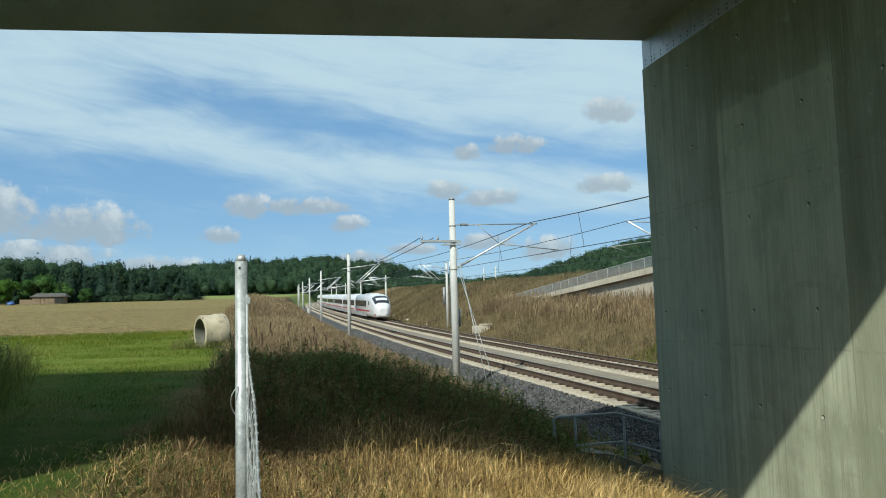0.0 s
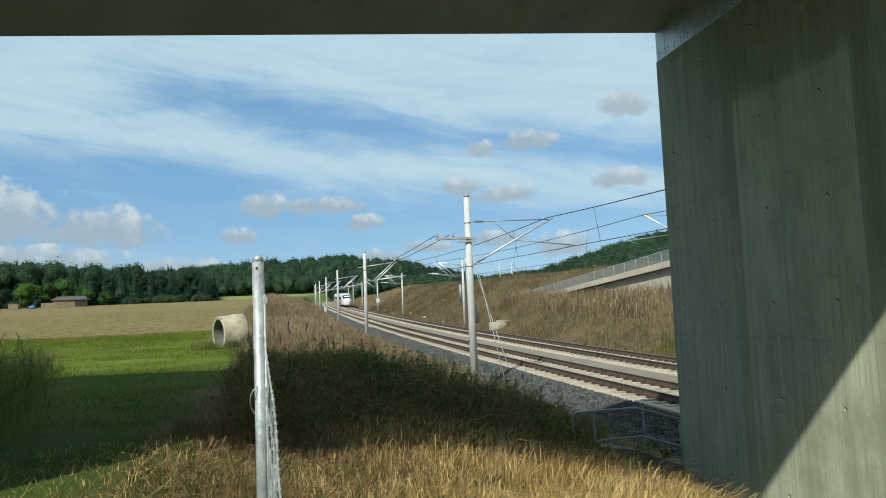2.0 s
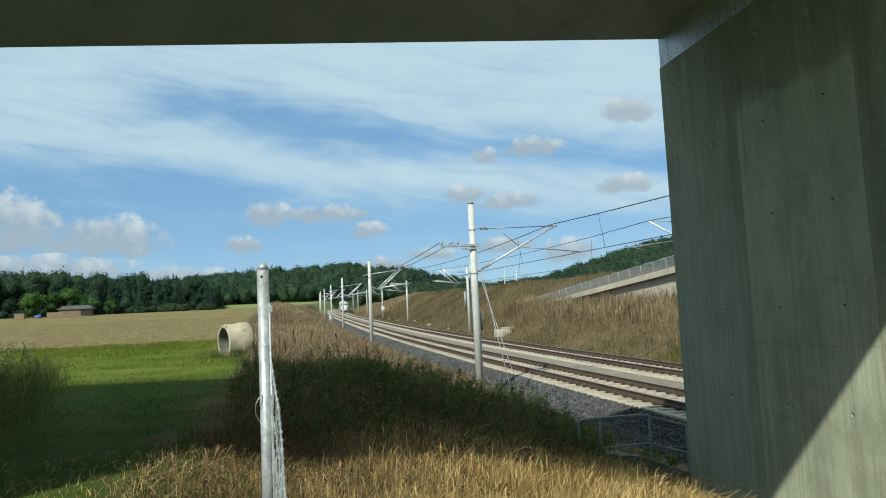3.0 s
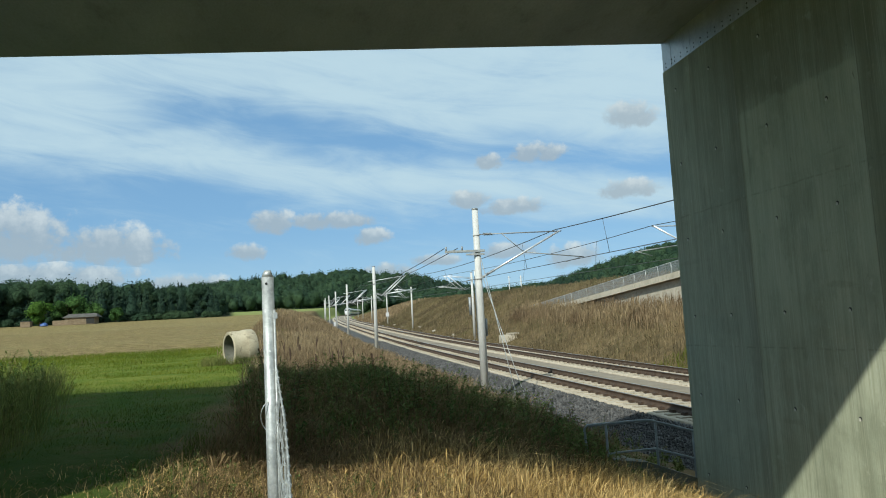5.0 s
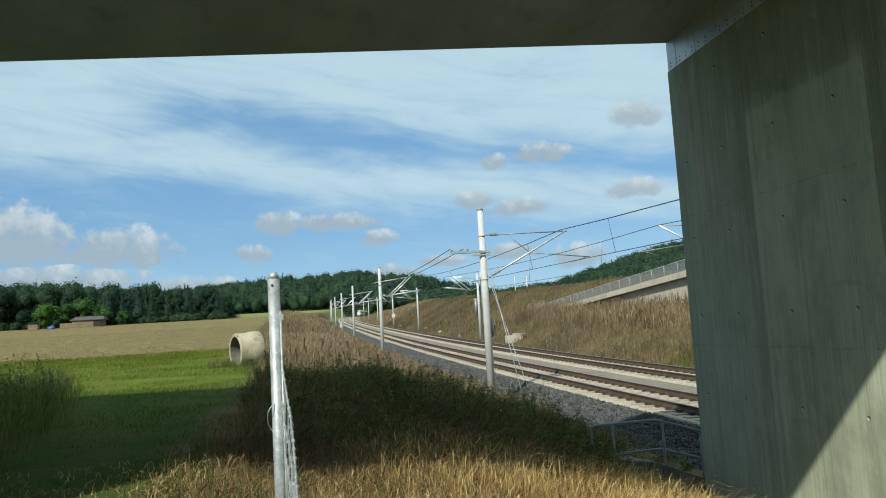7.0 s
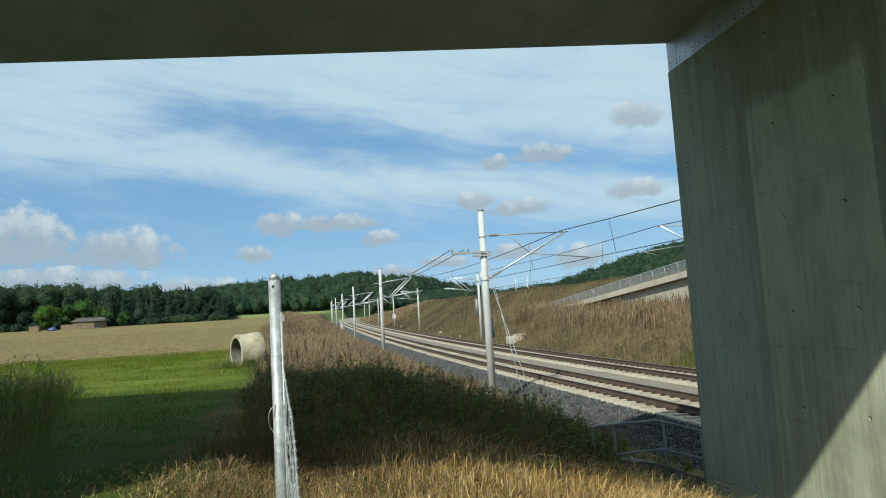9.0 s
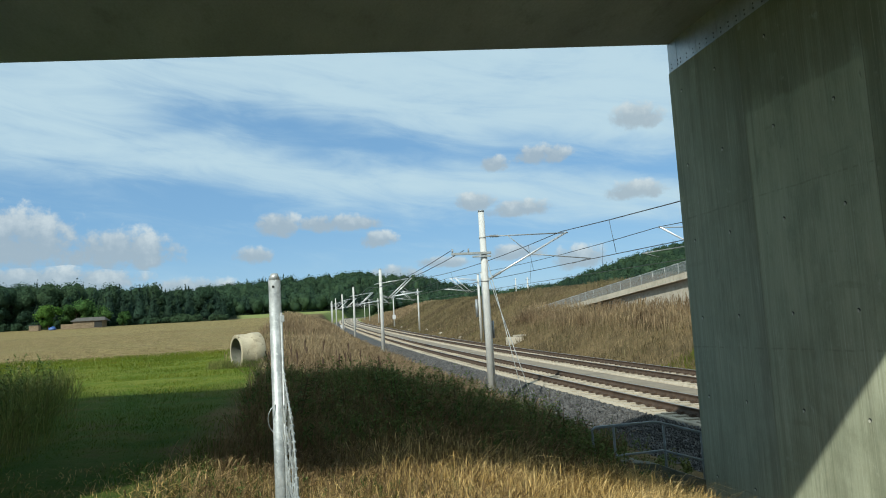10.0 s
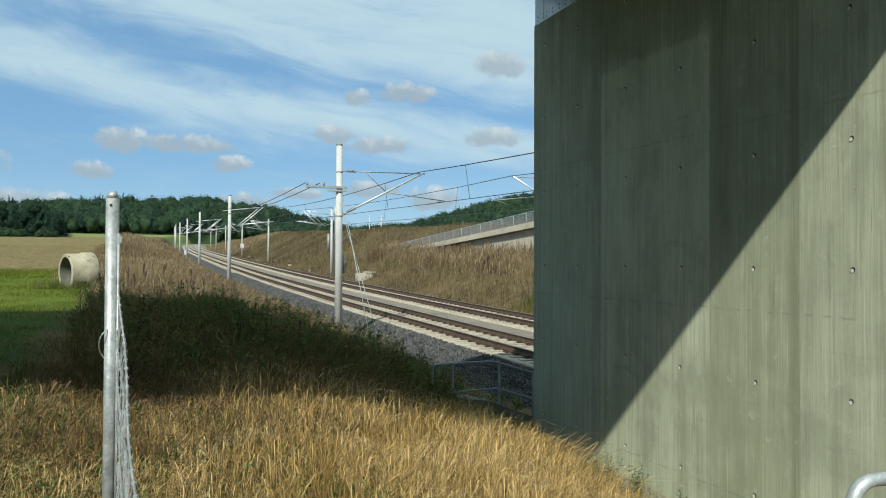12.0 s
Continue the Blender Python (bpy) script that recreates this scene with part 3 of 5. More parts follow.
def build_bridge():
    x0, x1 = -26.0, 34.0
    deck = mesh_object("ceiling", prism([(x0, deck_y(x0, False)), (x1, deck_y(x1, False)), (x1, deck_y(x1, True)), (x0, deck_y(x0, True))], SOFFIT_Z, SOFFIT_Z + 1.35, 0.03), SOFFIT)
    tagged(deck, "grey concrete underside of a road bridge deck", "bridge deck", kind="structure")
    wall = mesh_object("wall_east", prism([(WALL_X, 1.4), (WALL_X + 1.3, 1.3), (WALL_X + 1.3, WALL_END - 0.13), (WALL_X, WALL_END)], -2.2, EYE + 4.33, 0.015), CONCRETE_WALL)
    tagged(wall, "board-marked concrete bridge pier wall with streaks and tie holes", "wall", kind="structure")
    core = mesh_object("wall_core", prism([(WALL_X + 0.05, 1.45), (WALL_X + 1.25, 1.35), (WALL_X + 1.25, WALL_END - 0.18), (WALL_X + 0.05, WALL_END - 0.05)], EYE + 4.33, SOFFIT_Z), SOFFIT)
    tagged(core, "concrete pier head under the bridge deck", "wall", kind="structure")
    # unseen abutments added to carry the deck; the west one shades the path
    for name, x, w in (("shade_wall_west", -7.8, 1.6), ("wall_far", 24.0, 1.4)):
        o = mesh_object(name, prism([(x, deck_y(x, False) + 0.3), (x + w, deck_y(x + w, False) + 0.3), (x + w, deck_y(x + w, True) - 0.3), (x, deck_y(x, True) - 0.3)], -2.5, SOFFIT_Z), SOFFIT)
        tagged(o, "plain concrete bridge abutment, added out of view", "wall", kind="structure")
    # zinc sheets with rivets between wall and deck
    y = WALL_END + 0.004
    k = 0
    while y > 2.0:
        w = (0.32, 0.66, 0.66, 0.66)[min(k, 3)]
        sheet = part("flashing_panel", box((0.012, w - 0.008, 0.56), (WALL_X + 0.03, y - w / 2, EYE + 4.33 + 0.27), 0.003), FLASHING, wall, "riveted zinc sheet" if k == 0 else "")
        for j in range(3 if w > 0.5 else 2):
            for zz in (0.06, 0.13):
                part("rivet", rod((WALL_X + 0.018, y - 0.12 - j * 0.22, EYE + 4.33 + zz), (WALL_X + 0.026, y - 0.12 - j * 0.22, EYE + 4.33 + zz), 0.014, sides=6), NEAR_BLACK, sheet)
        y -= w
        k += 1
    # tie holes in rows: dark disc paints recess shade, pale disc its sunlit rim
    hole = lit_rim = None
    for cy in (11.79, 10.69, 9.34, 8.1, 6.8, 5.5, 4.2, 2.9):
        for cz in (-1.02, 0.28, 1.59, 2.9, 4.22, 5.53):
            off = 0.015 * math.sin(cy * 7 + cz * 3)
            if hole is None:
                bm = bmesh.new()
                bmesh.ops.create_cone(bm, cap_ends=True, segments=10, radius1=0.027, radius2=0.022, depth=0.008, matrix=Matrix.Rotation(radians(90), 4, "Y"))
                hole = part("tie_hole", bm, NEAR_BLACK, wall, "small round formwork tie hole")
                me = hole.data
            else:
                hole = new("tie_hole", me)
                hole.parent = wall
            hole.location = (WALL_X - 0.002, cy + off, cz)
            if lit_rim is None:
                bm = bmesh.new()
                bmesh.ops.create_cone(bm, cap_ends=True, segments=10, radius1=0.021, radius2=0.017, depth=0.008, matrix=Matrix.Rotation(radians(90), 4, "Y"))
                lit_rim = part("lit_rim", bm, RIM_LIGHT, hole, "pale disc painted as the hole's sunlit rim")
            else:
                lit_rim = new("lit_rim", lit_rim.data)
                lit_rim.parent = hole
            lit_rim.location = (-0.002, 0.007, -0.010)
    # shallow open joints between the cast panels
    for cy in (10.02, 7.54, 6.16, 4.85, 3.55):
        part("panel_joint", box((0.006, 0.014, EYE + 4.33 + 2.0), (WALL_X + 0.0015, cy, (EYE + 4.33 - 2.0) / 2), 0.002), JOINT, wall)


build_bridge()


# ---------- railway ----------
GAUGE, SPACING = 1.505, 4.45


def along(y, u, dz):
    return Vector((float(track_x(y)) + u, y, float(rail_z(y)) + dz))


def swept(name, profile, y0, y1, mat, u=0.0, dy=4.0, shade=False):
    """A profile (across, height over the rail heads) drawn along the line."""
    ys = np.arange(y0, y1 + 0.1, dy)
    pts = np.array([[[float(track_x(y)) + u + a, y, float(rail_z(y)) + h] for a, h in profile] for y in ys])
    n = len(profile)
    faces = []
    for i in range(len(ys) - 1):
        for k in range(n):
            a, b = i * n + k, i * n + (k + 1) % n
            faces.append((a, b, b + n, a + n))
    ob = from_arrays(name, pts.reshape(-1, 3), faces, mat, shade)
    return ob


def build_tracks():
    bed = swept("trackbed", [(-2.6, -0.9), (-1.75, -0.30), (6.2, -0.30), (7.0, -0.9)], -60, 640, STRIP_GRAVEL)
    tagged(bed, "gravelled strip carrying the two slab tracks", "trackbed", kind="structure")
    for u in (0.0, SPACING):
        slab = swept("track_slab", [(-1.42, -0.55), (-1.42, -0.245), (-1.38, -0.235), (1.38, -0.235), (1.42, -0.245), (1.42, -0.55)], -60, 640, TRACK_CONCRETE, u)
        tagged(slab, "pale concrete slab track", "railway track", "railway tracks", kind="structure")
        block = None
        for y in np.arange(9.0, 172.0, 0.65):
            m = Matrix.Translation(along(float(y), u, -0.257))
            if block is None:
                block = part("sleeper", box((2.5, 0.28, 0.10), (0, 0, 0), 0.012), TRACK_CONCRETE, slab)
                me = block.data
            else:
                block = new("sleeper", me)
                block.parent = slab
            block.matrix_basis = m
        for side in (-1, 1):
            o = side * GAUGE / 2
            w = swept("rail", [(o - 0.085, -0.235), (o - 0.085, -0.17), (o - 0.014, -0.13), (o - 0.012, -0.045), (o - 0.036, -0.03), (o - 0.036, -0.004), (o + 0.036, -0.004), (o + 0.036, -0.03), (o + 0.012, -0.045), (o + 0.014, -0.13), (o + 0.085, -0.17), (o + 0.085, -0.235)], -60, 640, RAIL_STEEL, u)
            tagged(w, "rust-brown steel rail on concrete sleepers", "rail", "rails", kind="structure")
            # dark strip under the rail: rust stain plus the rail's shade, as colour
            seat = swept("rail_seat", [(o - 0.13, -0.24), (o - 0.13, -0.231), (o + 0.13, -0.231), (o + 0.13, -0.24)], -60, 640, RUST_SHADE_BED, u)
            seat.parent = slab
            plate = None
            for y in np.arange(9.0, 95.0, 0.65):
                if plate is None:
                    plate = part("rail_fastening", box((0.34, 0.24, 0.09), (0, 0, 0), 0.015), RAIL_STEEL, slab)
                    me2 = plate.data
                else:
                    plate = new("rail_fastening", me2)
                    plate.parent = slab
                plate.matrix_basis = Matrix.Translation(along(float(y) + 0.33, u + o, -0.185))
            part_head = swept("rail_head", [(o - 0.03, -0.004), (o - 0.028, 0.002), (o + 0.028, 0.002), (o + 0.03, -0.004)], -60, 640, RAIL_HEAD, u)
            part_head.parent = w


build_tracks()


def bracket(mast, side, dy=0.0, lift=0.0, short=False):
    s = side
    if short:
        part("cantilever_tube", rod((0.85 * s, dy, lift + 4.45), (2.75 * s, dy, lift + 6.15), 0.045, sides=8), ALUMINIUM, mast, "bright slanting aluminium tube")
        part("top_tube", rod((-0.35 * s, dy, lift + 5.75), (2.75 * s, dy, lift + 6.15), 0.03, sides=8), ALUMINIUM, mast)
        part("stay_arm", rod((0.12 * s, dy, lift + 4.75), (0.85 * s, dy, lift + 4.45), 0.03, sides=8), DULL_STEEL, mast)
        part("registration_tube", rod((1.0 * s, dy, lift + 4.6), (3.6 * s, dy, lift + 4.95), 0.028, sides=8), ALUMINIUM, mast)
        part("steady_arm", rod((3.6 * s, dy, lift + 4.95), (2.9 * s, dy, lift + 4.74), 0.018, sides=6), DULL_STEEL, mast)
        part("brace", rod((1.9 * s, dy, lift + 5.4), (2.6 * s, dy, lift + 4.82), 0.02, sides=6), DULL_STEEL, mast)
        return
    part("cantilever_tube", rod((0.15 * s, dy, lift + 4.25), (3.55 * s, dy, lift + 6.05), 0.04, sides=8), ALUMINIUM, mast, "bright slanting aluminium tube")
    part("top_tube", rod((0.15 * s, dy, lift + 5.98), (3.6 * s, dy, lift + 6.02), 0.024, sides=8), DULL_STEEL, mast)
    for k, (x, z) in enumerate(((0.32, 4.35), (0.32, 5.98))):
        bm = bmesh.new()
        for j in range(6):
            rod(((x + 0.06 * j) * s, dy, lift + z + 0.03 * j * (1 - k)), ((x + 0.06 * j + 0.025) * s, dy, lift + z + 0.03 * j * (1 - k) + 0.012), 0.06, sides=8, bm=bm)
        part("insulator", bm, DULL_STEEL, mast)
    part("brace", rod((1.05 * s, dy, lift + 5.99), (1.95 * s, dy, lift + 5.2), 0.016, sides=6), DULL_STEEL, mast)
    part("registration_tube", rod((1.95 * s, dy, lift + 5.2), (4.5 * s, dy, lift + 4.92), 0.022, sides=8), DULL_STEEL, mast)
    part("steady_arm", rod((4.42 * s, dy, lift + 4.93), (3.7 * s, dy, lift + 4.74), 0.014, sides=6), DULL_STEEL, mast)


def catenary_mast(side, short=False, lift=0.0):
    """A round tapered mast with one bracket over its track; side +1 reaches to the right. Origin: the track's level at the mast."""
    mast = thing("catenary_mast", "tapered grey concrete catenary mast beside the railway line", "catenary mast", "catenary masts")
    s = side
    pole = part("pole", rod((0, 0, -0.9), (0, 0, 6.98), 0.165, 0.12, 14), MAST_CONCRETE, mast)
    part("cap", rod((0, 0, 6.98), (0, 0, 7.05), 0.128, 0.12, 14), DULL_STEEL, pole, "dark steel cap")
    for z in (4.2, 5.95):
        r = 0.165 - 0.045 * (z + 0.9) / 8.0
        part("clamp", rod((0, 0, z - 0.04), (0, 0, z + 0.04), r + 0.012, sides=14), MAST_CONCRETE, mast)
    bracket(mast, side, 0.0, lift, short)
    return mast


def cross_arm(mast):
    part("cross_arm", box((1.62, 0.07, 0.10), (-0.54, -0.17, 5.3), 0.01), GALVANISED, mast, "galvanised cross arm for feeder cables")
    part("cross_arm_foot", box((0.75, 0.05, 0.07), (-0.12, -0.16, 5.17), 0.008), GALVANISED, mast)
    for x in (-1.3, -0.65):
        bm = rod((x, -0.17, 5.33), (x, -0.17, 5.5), 0.035, sides=8)
        part("insulator", bm, DULL_STEEL, mast)


MASTS_LEFT = (29.3, 65.0, 105.0, 143.0, 182.0, 224.0, 268.0, 312.0)
MASTS_RIGHT = (32.0, 83.0, 132.0, 173.0, 215.0, 258.0, 302.0)


def build_catenary():
    first = catenary_mast(1)
    first.matrix_basis = Matrix.Translation(along(MASTS_LEFT[0], -3.96, 0))
    plain = catenary_mast(1, True)
    plain.matrix_basis = Matrix.Translation(along(MASTS_LEFT[-1], -4.2, 0))
    for y in MASTS_LEFT[1:-1]:
        o = copy_thing(plain, Matrix.Translation(along(y, -4.2, 0)) @ pose(0, 0, 0, 0, random.uniform(-0.4, 0.4), 0))
        if y < 190:
            tagged(o, "concrete catenary mast with a pair of brackets")
            part("bracket_beam", box((0.08, 3.0, 0.10), (0.12, 1.2, 6.15), 0.01), GALVANISED, o)
            bracket(o, 1, 2.6, 0.12, True)
    cross_arm(first)
    for a, b in (((0.1, 0, 5.2), (0.45, -3.1, -0.5)), ((0.12, 0, 4.4), (0.75, -3.2, -0.5))):
        part("guy_wire", rod(a, b, 0.014, sides=6), GALVANISED, first, "thin steel stay wire")
    part("weight_stack", rod((0.22, 0.12, 1.9), (0.22, 0.12, 2.6), 0.055, sides=12), DULL_STEEL, first, "dark tensioning weights")
    right = catenary_mast(-1)
    tagged(right, "slim grey concrete catenary mast at the foot of the slope", "catenary mast", "catenary masts")
    right.matrix_basis = Matrix.Translation(along(MASTS_RIGHT[0], SPACING + 4.2, 0)) @ Matrix.Diagonal((1, 1, 1.06, 1))
    other = catenary_mast(-1, True, 0.6)
    tagged(other, "slim grey concrete catenary mast at the foot of the slope")
    other.matrix_basis = Matrix.Translation(along(MASTS_RIGHT[-1], SPACING + 4.2, 0))
    for y in MASTS_RIGHT[1:-1]:
        o = copy_thing(other, Matrix.Translation(along(y, SPACING + 4.2, 0)))
        if y < 180:
            part("bracket_beam", box((0.08, 3.0, 0.10), (-0.12, 1.2, 6.15), 0.01), GALVANISED, o)
            bracket(o, -1, 2.6, 0.72, True)
        if y == 83.0:
            tagged(o, "twin catenary mast with tensioning gear and weights")
            part("second_pole", rod((0.55, 0.5, -0.9), (0.55, 0.5, 7.3), 0.16, 0.12, 12), MAST_CONCRETE, o)
            part("weight_stack", rod((-0.3, 0.2, 2.2), (-0.3, 0.2, 4.2), 0.16, sides=12), DULL_STEEL, o, "stack of tensioning weights")
        if y == 173.0:
            part("sign_board", box((0.75, 0.03, 0.9), (0, -0.2, 1.9), 0.01), TRAIN_WHITE, o, "blank white line-side board")
    # wires over both tracks
    for u0, masts, s in ((0.0, MASTS_LEFT, 1), (SPACING, MASTS_RIGHT, -1)):
        stops = [-46.0, -8.0] + list(masts)
        messenger, contact, dropper_pts = [], [], []
        for a, b in zip(stops, stops[1:]):
            for k in range(8):
                f = k / 8
                y = a + (b - a) * f
                sag = 4 * f * (1 - f)
                high = 0.0 if s > 0 else 0.33 + 0.32 * float(step(30, 80, y))
                messenger.append(along(y, u0 - 0.62 * s, 6.08 + high - 0.32 * sag))
                contact.append(along(y, u0 - 0.45 * s, 4.74))
                if k in (1, 3, 5, 7):
                    dropper_pts.append((messenger[-1], contact[-1]))
        tagged(mesh_object("messenger_wire", tube(messenger, 0.018, 5), CABLE), "dark overhead messenger cable", "overhead wire", "overhead wires")
        tagged(mesh_object("contact_wire", tube(contact, 0.014, 5), CABLE), "dark overhead contact wire", "overhead wire", "overhead wires")
        first_line = thing("dropper_set", "thin dropper wires between messenger and contact wire", "droppers", "overhead wires")
        for a, b in dropper_pts:
            part("dropper", rod(a, b, 0.009, sides=4), CABLE, first_line)
    for u, h, sagged in ((-4.75, 5.45, 0.35), (-5.3, 5.45, 0.4)):
        pts = []
        for a, b in zip(MASTS_LEFT, MASTS_LEFT[1:6]):
            for k in range(8):
                f = k / 8
                pts.append(along(a + (b - a) * f, u, h - sagged * 4 * f * (1 - f)))
        tagged(mesh_object("feeder_cable", tube(pts, 0.016, 5), CABLE), "dark feeder cable strung between masts", "cable", "overhead wires")


build_catenary()


# ---------- the long-distance train ----------
def section(half, top, bottom, n=28, power=3.2):
    pts = []
    for k in range(n):
        a = math.tau * k / n
        c, s = math.cos(a), math.sin(a)
        p = power if s > 0 else 5.0
        x = math.copysign(abs(c) ** (2 / p), c) * half
        z = (top + bottom) / 2 + math.copysign(abs(s) ** (2 / p), s) * (top - bottom) / 2
        pts.append((x, z))
    return pts


def loft(stations, keep=None, grow=0.0):
    """Skin over stations (y, half width, top, bottom); keep picks faces by station and angle."""
    bm = bmesh.new()
    n = 28
    rings = [[bm.verts.new((x, y, z)) for x, z in section(h + grow, t + grow, b - grow, n)] for y, h, t, b in stations]
    for i, (a, b) in enumerate(zip(rings, rings[1:])):
        for k in range(n):
            if keep is None or keep(i, k):
                bm.faces.new((a[k], a[(k + 1) % n], b[(k + 1) % n], b[k])).smooth = True
    if keep is None:
        bm.faces.new(rings[0])
        bm.faces.new(rings[-1][::-1])
    bmesh.ops.recalc_face_normals(bm, faces=bm.faces)
    loose = [v for v in bm.verts if not v.link_faces]
    bmesh.ops.delete(bm, geom=loose, context="VERTS")
    return bm


NOSE = [(0.0, 0.42, 1.55, 0.62), (0.15, 0.72, 1.85, 0.48), (0.45, 0.98, 2.12, 0.40), (0.9, 1.15, 2.42, 0.36), (1.5, 1.27, 2.80, 0.34), (2.2, 1.35, 3.12, 0.33),
        (3.1, 1.41, 3.42, 0.32), (4.2, 1.45, 3.62, 0.32), (5.5, 1.47, 3.71, 0.32), (7.0, 1.475, 3.74, 0.32)]
CAR = 24.8
CARS = 8


def build_train():
    train = thing("passenger_train", "white high-speed train with red stripe and dark windows running away", "train")
    me_window = me_bogie = me_stripe = None
    cars = []
    for i in range(CARS):
        car = part("tail_car" if i == 0 else "carriage", loft(NOSE + [(CAR - 0.3, 1.475, 3.74, 0.32)]) if i == 0 else loft([(0.25, 1.40, 3.66, 0.4), (0.4, 1.475, 3.74, 0.32), (CAR - 0.4, 1.475, 3.74, 0.32), (CAR - 0.25, 1.40, 3.66, 0.4)]), TRAIN_WHITE, train,
                   "white tail car with rounded nose" if i == 0 else "white carriage")
        start = 8.0 if i == 0 else 1.2
        for side in (-1, 1):
            if me_window is None:
                w = part("window", box((0.03, 1.62, 0.92), (0, 0, 0), 0.012), TRAIN_GLASS, car)
                me_window = w.data
                w.location = (1.472 * side, start + 0.8, 2.28)
                y = start + 0.8 + 1.78
            else:
                y = start + 0.8
            while y < CAR - 1.2:
                w = new("window", me_window)
                w.parent = car
                w.location = (1.472 * side, y, 2.28)
                y += 1.78
            part("window_band", box((0.012, CAR - start - 3.4, 0.86), (1.468 * side, (CAR + start - 0.4) / 2, 2.28)), TRAIN_GLASS, car, "dark window band")
            part("red_stripe", box((0.012, CAR - start - 0.6, 0.22), (1.476 * side, (CAR + start - 0.2) / 2, 1.22)), TRAIN_RED, car, "red stripe")
            part("skirt", box((0.02, CAR - start - 0.4, 0.62), (1.468 * side, (CAR + start - 0.2) / 2, 0.66)), TRAIN_SKIRT, car, "grey lower skirt")
        for y in ((4.4, CAR - 4.0) if i == 0 else (4.0, CAR - 4.0)):
            bm = box((2.2, 3.0, 0.35), (0, 0, 0.52), 0.04)
            for wy in (-1.25, 1.25):
                for wx in (-0.75, 0.75):
                    rod((wx - 0.07, wy, 0.46), (wx + 0.07, wy, 0.46), 0.455, sides=16, bm=bm)
            b = part("bogie", bm, TRAIN_UNDER, car, "dark bogie with wheels")
            b.location = (0, y, 0)
        part("roof_fairing", box((1.5, 7.0, 0.20), (0, CAR / 2, 3.74), 0.08), TRAIN_ROOF, car, "grey roof equipment cover")
        if i:
            part("gangway", box((2.3, 0.7, 3.1), (0, -0.15, 2.05), 0.1), TRAIN_UNDER, car, "dark gangway bellows")
        cars.append(car)
    tail = cars[0]
    part("windscreen", loft(NOSE, lambda i, k: 3 <= i <= 5 and 3 <= k <= 10, 0.012), TRAIN_GLASS, tail, "dark curved windscreen")
    # sky reflection in the glass, painted as a white patch
    part("sky_reflection", loft(NOSE, lambda i, k: i == 4 and 5 <= k <= 8, 0.02), TRAIN_WHITE, tail, "white patch painted as the sky's reflection in the windscreen")
    for s in (-1, 1):
        part("cab_window", box((0.03, 1.0, 0.6), (1.452 * s, 4.9, 2.35), 0.012), TRAIN_GLASS, tail)
        part("tail_light", box((0.28, 0.10, 0.12), (0.72 * s, 0.32, 1.42), 0.03), TRAIN_RED, tail, "red tail light")
        part("nose_stripe", box((0.012, 3.4, 0.2), (1.462 * s, 6.4, 1.22)), TRAIN_RED, tail, "red stripe")
    part("coupler_hatch", loft(NOSE, lambda i, k: i <= 1 and 15 <= k <= 26, 0.008), TRAIN_ROOF, tail, "grey coupler hatch")
    part("bumper_stripe", loft(NOSE, lambda i, k: i <= 2 and (k in (15, 26)), 0.006), TRAIN_RED, tail, "red line round the nose")
    return train, cars


TRAIN, TRAIN_CARS = build_train()


def train_pose(y):
    """The pose at a point of the far track, headed along it."""
    a, b = along(y - 1, SPACING, 0), along(y + 1, SPACING, 0)
    d = (b - a).normalized()
    return pose(*along(y, SPACING, 0), math.degrees(math.asin(d.z)), 0, -math.degrees(math.atan2(d.x, d.y)))


